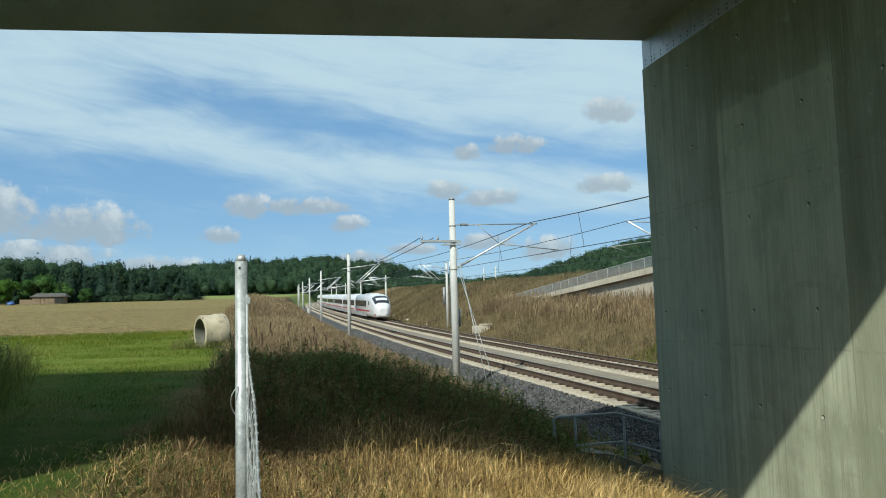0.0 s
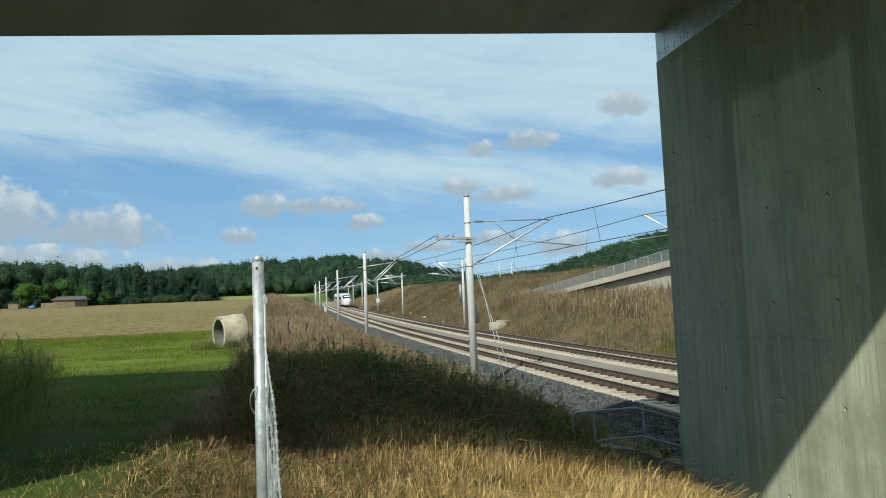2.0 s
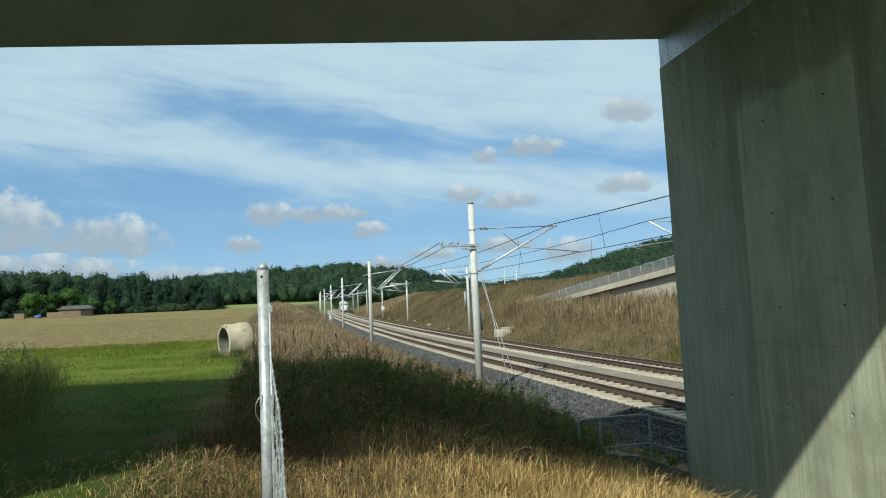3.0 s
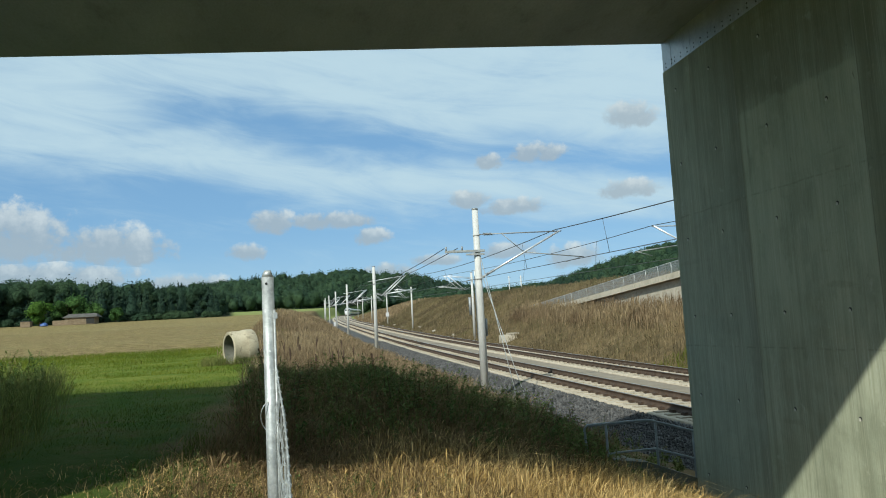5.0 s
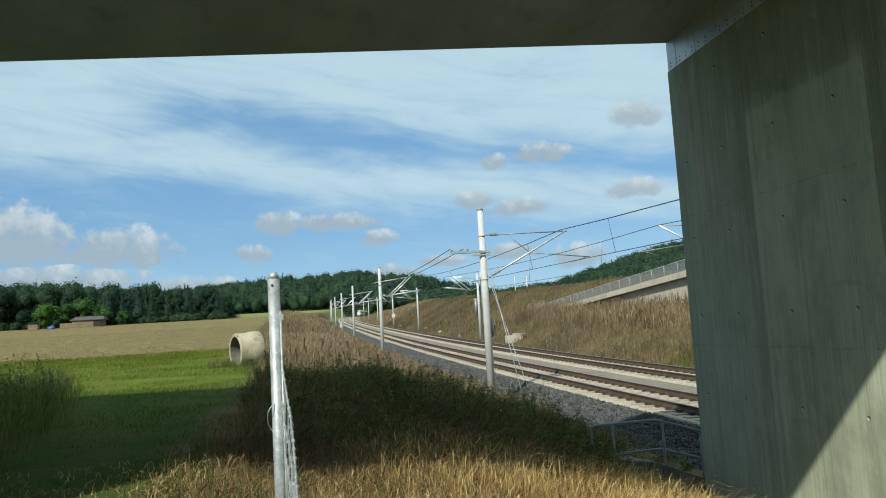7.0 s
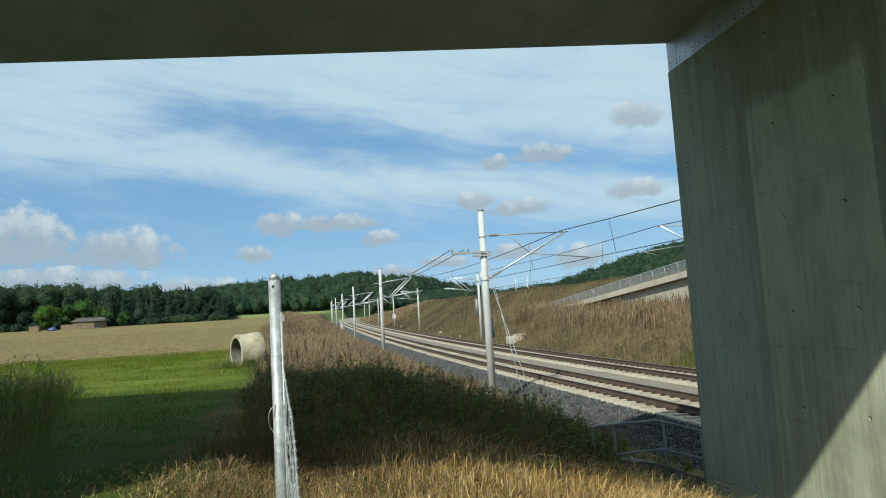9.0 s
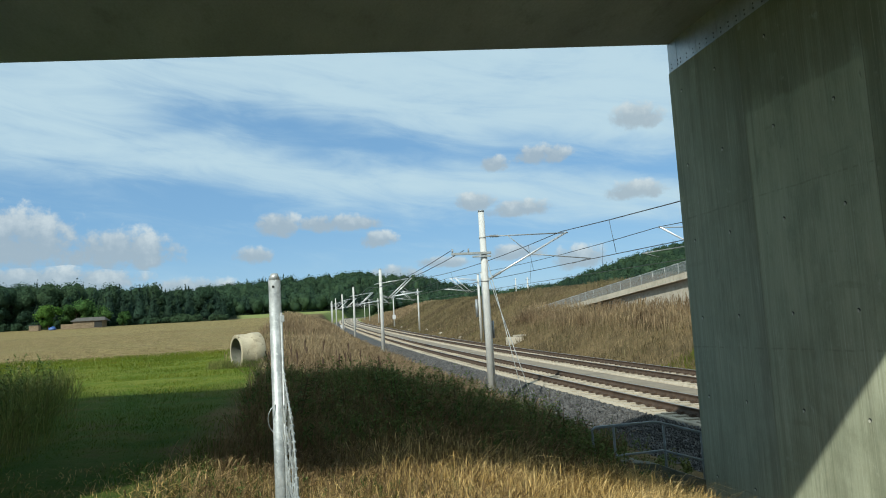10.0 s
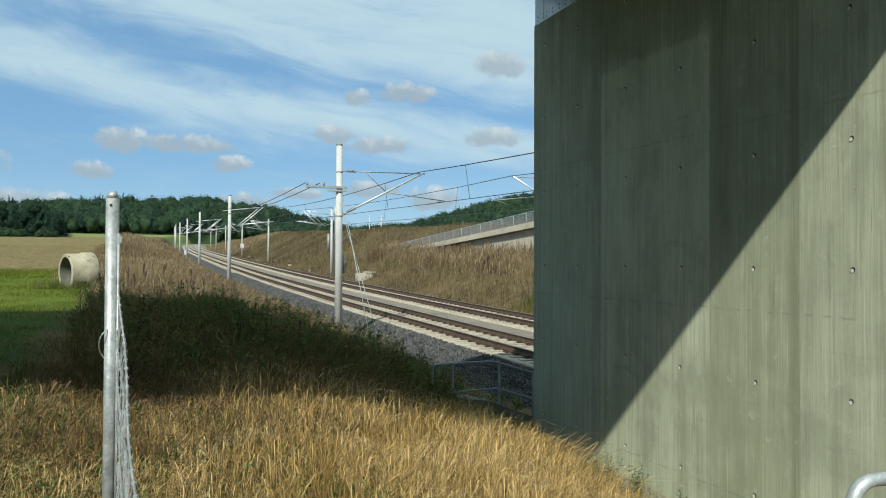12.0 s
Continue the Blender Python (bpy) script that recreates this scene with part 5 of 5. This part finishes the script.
    rise = np.clip((weeds[:, 1] - 8.0) / 8.0, 0.3, 1.0) * np.clip((5.6 - weeds[:, 0]) / 1.6, np.where(weeds[:, 1] < 15, 0.3, 0.6), 1.0)
    h = (0.78 + 0.35 * patchy(weeds[:, 0], weeds[:, 1], 0.5, 7.0)) * rise
    tagged(blades("tall_weeds", weeds, h, 0.009, 0.5, WEED, 3, 0.3), "dark green and brown tall weeds", "weeds", kind="stuff")
    stand = scatter(1700, 45, -1.3, 6.2, 11.0, 19.0, lambda x, y: off_wall(x, y) & (x - track_x(y) < -5.0) & (x > -1.2) & ((x > 0.3) | (np.sin(x * 77.7 + y * 51.1) > 0.2)), 0.3)
    rise = np.clip((stand[:, 1] - 7.0) / 9.0, 0.35, 1.0) * np.clip((6.4 - stand[:, 0]) / 1.5, np.where(stand[:, 1] < 15, 0.4, 0.75), 1.0)
    h = (1.0 + 0.45 * patchy(stand[:, 0], stand[:, 1], 0.55, 9.0)) * rise
    tagged(leafy_stand("mugwort_stand", stand, h, WEED_LEAF, 35, 44, 0.085), "dense stand of tall dark leafy weeds", "weeds", kind="stuff")
    brown = scatter(1300, 46, -0.6, 5.4, 9.2, 18.0, lambda x, y: off_wall(x, y) & (x - track_x(y) < -5.4), 0.35)
    h = (0.85 + 0.3 * patchy(brown[:, 0], brown[:, 1], 0.6, 4.0)) * np.clip((brown[:, 1] - 6.0) / 9.0, 0.4, 1.0)
    tagged(leafy_stand("withered_weeds", brown, h, RUSTY_GRASS, 36, 40, 0.05), "withered red-brown weeds with small leaves", "weeds", kind="stuff")
    steps = scatter(420, 47, 4.2, 7.4, 9.4, 15.4, lambda x, y: ~((x > 6.2) & (y < 13.2)) & ~((x > 4.8) & (y > 12.55) & (y < 13.2)), 0.3)
    h = 0.55 + 0.3 * patchy(steps[:, 0], steps[:, 1], 0.9, 6.0)
    h = h * np.where(steps[:, 1] > 13.2, 0.9, 0.55) * np.where(steps[:, 0] > 5.8, 0.7, 1.0)
    tagged(leafy_stand("step_weeds", steps, h, WEED_LEAF, 37, 40, 0.07, 0.3), "dark weeds growing round the steps", "weeds", kind="stuff")
    verge = scatter(170, 48, 4.8, 8.0, 14.5, 30.0, lambda x, y: (x - track_x(y) > -5.4) & (x - track_x(y) < -3.9), 0.4)
    tagged(leafy_stand("verge_weeds", verge, 0.6, WEED_LEAF, 38, 36, 0.07, 0.25), "scattered weeds at the ballast edge", "weeds", kind="stuff")
    stalk = scatter(24000, 14, -1.2, 6.4, 9.0, 18.0, lambda x, y: off_wall(x, y) & (x - track_x(y) < -4.8) & (x > -1.2) & ~((x > 4.4) & (y < 15)), 0.3)
    tagged(blades("dead_grass", stalk, 0.66 * np.clip((stalk[:, 1] - 5.0) / 9.0, 0.5, 1.1), 0.006, 0.6, RUSTY_GRASS, 4, 0.4), "thin brown dead stalks", "weeds", kind="stuff")
    bushy = scatter(260, 49, -12.0, -4.0, 11.0, 24.0, lambda x, y: x < -0.27 * y - 0.7 + 0.2 * np.sin(y * 2.1), 0.5)
    tagged(leafy_stand("path_weeds", bushy, 1.0, WEED_LEAF, 39, 60, 0.09, 0.25), "tall leafy weeds beside the mown path", "weeds", kind="stuff")
    fore = scatter(34000, 50, -2.4, 6.5, 19.0, 42.0, lambda x, y: (x - track_x(y) < -4.3) & (x > np.where(y < 30, -1.3, -2.4) + 0.3 * np.sin(y * 0.9)), 0.4)
    h = 0.68 + 0.35 * patchy(fore[:, 0], fore[:, 1], 0.35, 8.0)
    tagged(blades("verge_grass", fore, h, 0.009, 0.45, BANK_GRASS, 40, 0.6), "tall withered grass beyond the bridge's shade", "grass", kind="stuff")
    bank = scatter(75000, 15, -5.5, 6.5, 30.0, 150.0, lambda x, y: (x - track_x(y) < -3.9) & (x > np.where(y < 33, -1.5, -3.4) + 0.4 * np.sin(y * 0.9)), 0.5)
    tagged(blades("bank_grass", bank, 0.60 + 0.3 * patchy(bank[:, 0], bank[:, 1], 0.2, 5.0), 0.015, 0.4, BANK_GRASS, 5, 0.5), "brown dry grass on the earth bank", "grass", kind="stuff")
    slope = scatter(90000, 16, 16.5, 46.0, 26.0, 190.0, lambda x, y: (x - track_x(y) > 7.6) & ~((x > 24.6) & (x < 25.6) & (y < 84.5)) & (x - track_x(y) < 26), 0.6)
    tagged(blades("slope_grass", slope, 0.62 + 0.4 * patchy(slope[:, 0], slope[:, 1], 0.15, 3.0), 0.024, 0.4, BROWN_GRASS, 6, 0.5), "brown dry grass on the cutting slope", "grass", kind="stuff")
    tips = scatter(12000, 29, 17.5, 34.0, 28.0, 120.0, lambda x, y: (x - track_x(y) > 7.6) & ~((x > 24.6) & (x < 25.6) & (y < 84.5)), 0.7)
    tagged(blades("pale_grass_tufts", tips, 0.62, 0.012, 0.4, BANK_GRASS, 19, 0.5), "pale straw tufts on the cutting slope", "grass", kind="stuff")
    green = scatter(3200, 33, 18.0, 21.5, 31.0, 39.0, lambda x, y: x - track_x(y) > 7.4, 0.4)
    tagged(blades("green_tufts", green, 0.4, 0.020, 0.4, TURF, 20), "fresh green grass at the foot of the slope", "grass", kind="stuff")
    edge = scatter(9000, 37, 22.6, 24.75, 36.0, 82.0, None, 0.5)
    tagged(blades("wall_foot_grass", edge, 1.15, 0.024, 0.28, BANK_GRASS, 23, 0.5), "tall dry grass before the ramp wall", "grass", kind="stuff")
    rise = scatter(24000, 26, 16.5, 62.0, 185.0, 360.0, lambda x, y: (x - track_x(y) > 7.6) & (x - track_x(y) < 30))
    tagged(blades("far_slope_grass", rise, 0.8, 0.09, 0.25, BANK_GRASS, 16, 0.5), "bleached dry grass on the far cutting slope", "grass", kind="stuff")
    dry = scatter(9000, 24, 0.8, 6.0, 8.5, 17.0, lambda x, y: off_wall(x, y) & (x - track_x(y) < -5.0) & ~((x > 4.2) & (y < 15)), 0.3)
    tagged(blades("straw_stalks", dry, 0.48 - 0.02 * (dry[:, 1] - 9), 0.006, 0.7, STRAW, 14, 0.3), "bleached straw stalks among the weeds", "weeds", kind="stuff")
    turf = scatter(48000, 17, -22.0, -0.9, 20.0, 47.0, lambda x, y: y + 1.5 * np.sin(x * 1.3) > 21.5)
    h = 0.10 + 0.06 * patchy(turf[:, 0], turf[:, 1], 0.35, 2.0) + 0.12 * np.clip((turf[:, 1] - 33) / 12, 0, 1)
    tagged(blades("green_turf", turf, h, 0.013, 0.6, TURF, 7), "lush green turf strip before the field", "grass", kind="stuff")
    # path blades up to the deck's shadow edge, shade in their colour
    worn = scatter(52000, 27, -14.0, -0.7, 3.2, 23.0, lambda x, y: (np.hypot(x, y) > 3) & (y + 1.5 * np.sin(x * 1.3) < 23))
    h = 0.08 + 0.06 * patchy(worn[:, 0], worn[:, 1], 0.5, 2.0)
    tagged(blades("shaded_worn_turf", worn, h, 0.009, 0.7, SHADED_PATH_GRASS, 17), "short worn grass on the mown path, toned down for bridge shade", "grass", kind="stuff")
    litter = scatter(4500, 28, -6.0, -0.5, 3.2, 10.0, lambda x, y: np.hypot(x, y) > 3)
    tagged(blades("straw_litter", litter, 0.11, 0.006, 1.1, STRAW, 18), "cut straw lying on the path", "grass", kind="stuff")
    ring = scatter(2300, 35, -3.9, -1.2, 29.0, 31.4, lambda x, y: (np.abs((x + 2.86) * -0.49 + (y - 30.0) * 0.87) > 0.6) | ((x + 2.86) * 0.87 + (y - 30.0) * 0.49 < -0.05))
    tagged(blades("pipe_grass", ring, 0.34, 0.012, 0.4, TALL_GRASS, 21), "longer green grass round the pipe", "grass", kind="stuff")
    tall = scatter(11000, 18, -12.0, -4.0, 10.0, 24.0, lambda x, y: x < -0.262 * y - 0.6 + 0.2 * np.sin(y * 2.1), 0.25)
    tagged(blades("tall_green_grass", tall, 0.8, 0.008, 0.45, TALL_GRASS, 8, 0.4), "tall dark green grass beside the path", "grass", kind="stuff")
    stub = scatter(36000, 19, -75.0, -4.0, 45.0, 150.0, lambda x, y: x > -0.5 * y)
    tagged(blades("stubble", stub, 0.13, 0.028, 0.8, BANK_GRASS, 9), "pale straw stubble on the field", "stubble", kind="stuff")


def build_ballast():
    g = np.random.default_rng(31)
    n = 60000
    y = 10.0 + 75.0 * g.uniform(0, 1, n) ** 1.5
    u = g.uniform(-3.9, -1.5, n)
    x = track_x(y) + u
    z = rail_z(y) + np.interp(u, (-3.9, -3.7, -2.6, -1.7, -1.5), (-0.86, -0.62, -0.58, -0.29, -0.29))
    ok = ~((x < 8.0) & (y < 12.4))
    c = np.stack([x, y, z + 0.01], 1)[ok]
    n = len(c)
    base = np.array([(1, 1, 1), (-1, -1, 1), (-1, 1, -1), (1, -1, -1)], dtype=float)
    v = (base[None] + g.normal(0, 0.45, (n, 4, 3))) * g.uniform(0.016, 0.038, (n, 1, 1)) + c[:, None]
    i = np.arange(n)[:, None] * 4
    f = np.concatenate([i + k for k in ((0, 1, 2), (0, 3, 1), (0, 2, 3), (1, 3, 2))], 1).reshape(-1, 3)
    tagged(from_arrays("ballast", v.reshape(-1, 3), f, BALLAST), "dark grey crushed stone ballast beside the track", "ballast", kind="stuff")
    bed = swept("ballast_bed", [(-4.1, -1.2), (-3.7, -0.62), (-2.6, -0.58), (-1.7, -0.29), (-1.6, -1.0)], -40, 320, BALLAST_BED)
    tagged(bed, "dark grey ballast shoulder", "trackbed", kind="structure")


BALLAST_BED = material("ballast_bed", [(0.04, 0.038, 0.036), (0.075, 0.072, 0.068), (0.12, 0.115, 0.11)], 6.0, 0.95, bump=0.9, fine=16)


def ico(level):
    bm = bmesh.new()
    bmesh.ops.create_icosphere(bm, subdivisions=level, radius=1.0)
    v = np.array([p.co[:] for p in bm.verts])
    f = np.array([[p.index for p in q.verts] for q in bm.faces])
    bm.free()
    return v, f


def crowns(centres, radii, per, size, seed, tall=1.0, cone=False):
    """Tree crowns: a lumpy core under a coat of leaf sprays that lie along the crown's surface; cone: narrow to a tip."""
    g = np.random.default_rng(seed)
    centres, radii = np.asarray(centres, dtype=float), np.asarray(radii, dtype=float)
    m = len(centres)
    tall = np.broadcast_to(np.asarray(tall, dtype=float), (m,))
    lobes = g.normal(0, 1, (m, 9, 3))
    lobes /= np.linalg.norm(lobes, axis=2, keepdims=True)

    def shape(d, k):
        lump = np.max(np.einsum("mpk,mlk->mpl", d, lobes), axis=2)
        p = d * ((0.45 + 0.6 * lump ** 3) * k)[..., None] * radii[:, None, None]
        if cone:
            f = (d[..., 2] + 1) / 2
            p = d * k[..., None] * radii[:, None, None]
            wide = np.maximum(np.hypot(d[..., 0], d[..., 1]), 0.3)
            p[..., :2] *= ((1.3 * (1.02 - f) + 0.10 * np.sin(f * 26)) / wide)[..., None]
        p[..., 2] *= tall[:, None]
        return p

    cv, cf = ico(2)
    d = np.broadcast_to(cv, (m,) + cv.shape)
    core = (shape(d, np.full(d.shape[:2], 0.66 if cone else 0.78)) + centres[:, None]).reshape(-1, 3)
    core_f = (cf[None] + (np.arange(m) * len(cv))[:, None, None]).reshape(-1, 3)
    d = g.normal(0, 1, (m, per, 3))
    if not cone:
        d[..., 2] = np.where(d[..., 2] < -0.6, -d[..., 2], d[..., 2])
    d[..., 1] = np.where(g.uniform(0, 1, (m, per)) < 0.6, -np.abs(d[..., 1]), d[..., 1])
    d /= np.linalg.norm(d, axis=2, keepdims=True)
    c = shape(d, g.uniform(0.82, 1.1, (m, per))) + centres[:, None]
    nrm = d + g.normal(0, 0.42, d.shape)
    t1 = np.cross(nrm, g.normal(0, 1, d.shape))
    t1 /= np.linalg.norm(t1, axis=2, keepdims=True)
    t2 = np.cross(nrm, t1)
    t2 /= np.linalg.norm(t2, axis=2, keepdims=True)
    k = (size * g.uniform(0.5, 1.4, (m, per)))[..., None]
    q = np.stack([c - t1 * k, c + t2 * k * 0.7, c + t1 * k, c - t2 * k * 0.7], 2).reshape(-1, 3)
    i = np.arange(m * per)[:, None] * 4 + len(core)
    qf = np.concatenate([i + j for j in ((0, 1, 2), (0, 2, 3))], 1).reshape(-1, 3)
    return np.concatenate([core, q]), np.concatenate([core_f, qf])


def build_woods():
    g = np.random.default_rng(51)
    # edge of the wood behind the field
    n = 300
    a = g.uniform(-0.62, -0.10, n)
    y = 254.0 + 75 * g.uniform(0, 1, n) ** 1.3
    x = a * y
    top = np.interp(a, (-0.6, -0.33, -0.26, -0.17, -0.125, -0.095), (0.098, 0.0915, 0.088, 0.0805, 0.078, 0.071)) * y * g.uniform(0.80, 1.0, n) + EYE
    base = ground_z(x, y)
    tall = np.maximum(top - base, 6.0)
    spruce = (g.uniform(0, 1, n) < 0.12) | ((a > -0.24) & (g.uniform(0, 1, n) < 0.75))
    leafy = ~spruce
    centres, radii, high = [], [], []
    for k in np.flatnonzero(leafy):
        r = float(np.clip(tall[k] * 0.27, 2.6, 4.6)) * g.uniform(0.8, 1.15)
        centres.append((x[k], y[k], base[k] + tall[k] - r * 1.15))
        radii.append(r)
        high.append(1.15)
        for j in range(4):
            an = g.uniform(0, math.tau)
            q = r * g.uniform(0.55, 0.8)
            centres.append((x[k] + math.cos(an) * r * 0.7, y[k] + math.sin(an) * r * 0.7 - 0.8, base[k] + q * 0.8 + (tall[k] - r * 1.6) * (0.1 + 0.25 * j) * g.uniform(0.7, 1.1)))
            radii.append(q)
            high.append(1.1)
    for k in range(90):
        q = g.uniform(-0.42, -0.10)
        yy = 252.5 + g.uniform(-0.8, 1.5)
        centres.append((q * yy, yy, float(ground_z(q * yy, yy)) + 0.7))
        radii.append(g.uniform(1.1, 2.2))
        high.append(1.0)
    v, f = crowns(centres, radii, 260, 0.30, 52, high)
    tagged(from_arrays("wood_edge", v, f, FOREST, False), "mixed green wood behind the field", "woodland", kind="stuff")
    tall = np.where(spruce, tall * 0.93, tall)
    half = tall[spruce] / 2
    v, f = crowns(np.stack([x[spruce], y[spruce], base[spruce] + half - 0.9], 1), tall[spruce] * g.uniform(0.17, 0.22, int(spruce.sum())), 420, 0.32, 54, half / (tall[spruce] * 0.195), True)
    tagged(from_arrays("spruce_edge", v, f, SPRUCE, False), "dark spruces along the wood's edge", "woodland", kind="stuff")
    # wooded hill
    n = 4600
    a = g.uniform(-0.42, 0.62, n)
    y = g.uniform(508.0, 850.0, n)
    x = a * y
    ok = ~((np.abs(x - track_x(y) - 2) < 9) & (y < 600))
    x, y = x[ok], y[ok]
    n = len(x)
    r = g.uniform(4.0, 6.6, n)
    stands = np.array([noise.noise((float(p) * 0.012, float(q) * 0.012, 2.0)) for p, q in zip(x, y)])
    dark = stands + g.normal(0, 0.12, n) > 0.22
    centre = np.stack([x, y, ground_z(x, y) + r * 1.25 + g.uniform(-1.0, 1.0, n)], 1)
    v, f = crowns(centre[~dark], r[~dark], 105, 0.52, 53, 1.25)
    tagged(from_arrays("hill_wood", v, f, FOREST, False), "dark wooded hillside in the distance", "woodland", kind="stuff")
    v, f = crowns(centre[dark], r[dark] * 0.62, 90, 0.5, 55, 1.9, True)
    tagged(from_arrays("hill_spruces", v, f, SPRUCE, False), "dark spruce stands on the hillside", "woodland", kind="stuff")
    # paler trees by the shed
    for k, (px, py, h, w) in enumerate(((-77.0, 242.0, 7.2, 4.2), (-70.5, 247.0, 8.2, 5.2), (-66.5, 249.0, 6.6, 4.0), (-57.0, 247.0, 4.6, 2.4))):
        tree = thing("tree", "bright green broadleaf tree beside the shed" if k < 3 else "small bright green tree at the wood's edge", "tree", "trees by the shed")
        z = float(ground_z(px, py))
        bm = rod((px, py, z - 0.3), (px, py, z + h * 0.55), 0.28, 0.14, 8)
        for j in range(5):
            an = j * 1.26 + k
            rod((px, py, z + h * (0.3 + 0.05 * j)), (px + math.cos(an) * w * 0.55, py + math.sin(an) * w * 0.55, z + h * (0.55 + 0.06 * j)), 0.10, 0.04, 6, bm)
        part("trunk", bm, BARK, tree)
        cs = [(px + g.normal(0, w * 0.42), py + g.normal(0, w * 0.42), z + h * g.uniform(0.25, 0.80)) for j in range(13)]
        v, f = crowns(cs, [w * g.uniform(0.38, 0.58) for _ in cs], 170, 0.26, 60 + k)
        crown = from_arrays("crown", v, f, BRIGHT_LEAF if k == 0 else GREEN_LEAF)
        crown.parent = tree


def weed_plant(seed):
    r = random.Random(seed)
    plant = thing("weed_plant", "leafy dark green weed plant in rough grass", "weed", "weed plants")
    stem = bmesh.new()
    leaves = bmesh.new()
    for j in range(5):
        a = r.uniform(0, math.tau)
        h = r.uniform(0.45, 0.85)
        lean = r.uniform(0.05, 0.35)
        pts = [(math.cos(a) * lean * f * f, math.sin(a) * lean * f * f, h * f) for f in (0, 0.35, 0.7, 1.0)]
        tube(pts, 0.006, 5, stem)
        for k in range(13):
            f = 0.2 + 0.8 * k / 12
            c = Vector((math.cos(a) * lean * f * f, math.sin(a) * lean * f * f, h * f))
            b = k * 2.4 + r.uniform(-0.4, 0.4)
            out = Vector((math.cos(b), math.sin(b), r.uniform(-0.1, 0.6))).normalized()
            side = out.cross(Vector((0, 0, 1))).normalized()
            n = 0.19 * (1.15 - 0.6 * f) * r.uniform(0.7, 1.3)
            p = [c, c + out * n * 0.5 + side * n * 0.17, c + out * n - Vector((0, 0, n * 0.2)), c + out * n * 0.5 - side * n * 0.17]
            leaves.faces.new([leaves.verts.new(q) for q in p])
    part("stem", stem, BROWN_GRASS, plant)
    part("leaves", leaves, WEED_LEAF, plant)
    return plant


def build_weed_plants():
    r = random.Random(8)
    kinds = [weed_plant(k) for k in range(3)]
    spots = [(5.0, 15.2), (5.4, 15.8), (5.9, 16.4), (5.6, 14.9), (4.6, 16.4), (6.2, 17.5), (5.9, 11.6), (6.1, 11.0), (6.2, 10.4), (5.9, 12.2), (6.25, 9.8), (5.5, 12.0), (5.9, 9.2), (6.1, 8.5), (5.8, 8.1), (6.2, 7.7), (5.95, 8.8), (6.2, 9.3), (6.0, 18.8), (6.6, 20.4), (6.9, 22.0), (6.3, 21.4)]
    spots += [(r.uniform(-0.6, 4.6), r.uniform(15.5, 18.8)) for _ in range(34)]
    spots += [(r.uniform(-0.8, 5.0), r.uniform(12.5, 18.5)) for _ in range(44)]
    for k, (x, y) in enumerate(spots):
        m = Matrix.Translation((x, y, float(ground_z(x, y)) - 0.02)) @ pose(0, 0, 0, 0, 0, r.uniform(0, 360))
        big = r.uniform(0.75, 1.35) if y > 12.5 else r.uniform(0.4, 0.6)
        o = kinds[k] if k < 3 else copy_thing(kinds[k % 3], m)
        o.matrix_basis = m @ Matrix.Scale(big, 4)
    for k in range(22):
        x, y = r.uniform(-1.6, 2.6), r.uniform(19.5, 30.0)
        dock = thing("dock_stalk", "dry red-brown dock stalk standing in the grass", "weed", "dock stalks")
        z = float(ground_z(x, y))
        h = r.uniform(0.6, 1.15)
        part("stem", tube([(x, y, z), (x + 0.03, y, z + h * 0.6), (x + r.uniform(-0.1, 0.1), y, z + h)], 0.012, 5), DOCK, dock)
        bm = bmesh.new()
        bmesh.ops.create_icosphere(bm, subdivisions=2, radius=1.0)
        for v in bm.verts:
            w = 1 + 0.5 * noise.noise(v.co * 4 + Vector((k, 0, 0)))
            v.co = Vector((x + 0.02 + v.co.x * 0.024 * w, y + v.co.y * 0.024 * w, z + h * 0.80 + v.co.z * h * 0.20))
        part("seed_head", bm, DOCK, dock, "dense brown seed head")


DOCK = material("dock_brown", [(0.05, 0.03, 0.018), (0.085, 0.052, 0.032)], 2.0, 0.85, bump=0.0, island=0.6)

build_grass()
build_weed_plants()
build_ballast()
build_woods()


def motions():
    times = [0.5 * k for k in range(25)]
    tail = {t: 105.5 + 55.5 * t for t in times}
    walk(TRAIN, [(t, train_pose(tail[t])) for t in times])
    for i, car in enumerate(TRAIN_CARS):
        rows = []
        for t in times:
            y = tail[t] + i * CAR
            a, b = along(y, SPACING, 0), along(y + CAR, SPACING, 0)
            d = (b - a).normalized()
            m = pose(*a, math.degrees(math.asin(d.z)), 0, -math.degrees(math.atan2(d.x, d.y)))
            rows.append((t, train_pose(tail[t]).inverted() @ m))
        walk(car, rows)


motions()
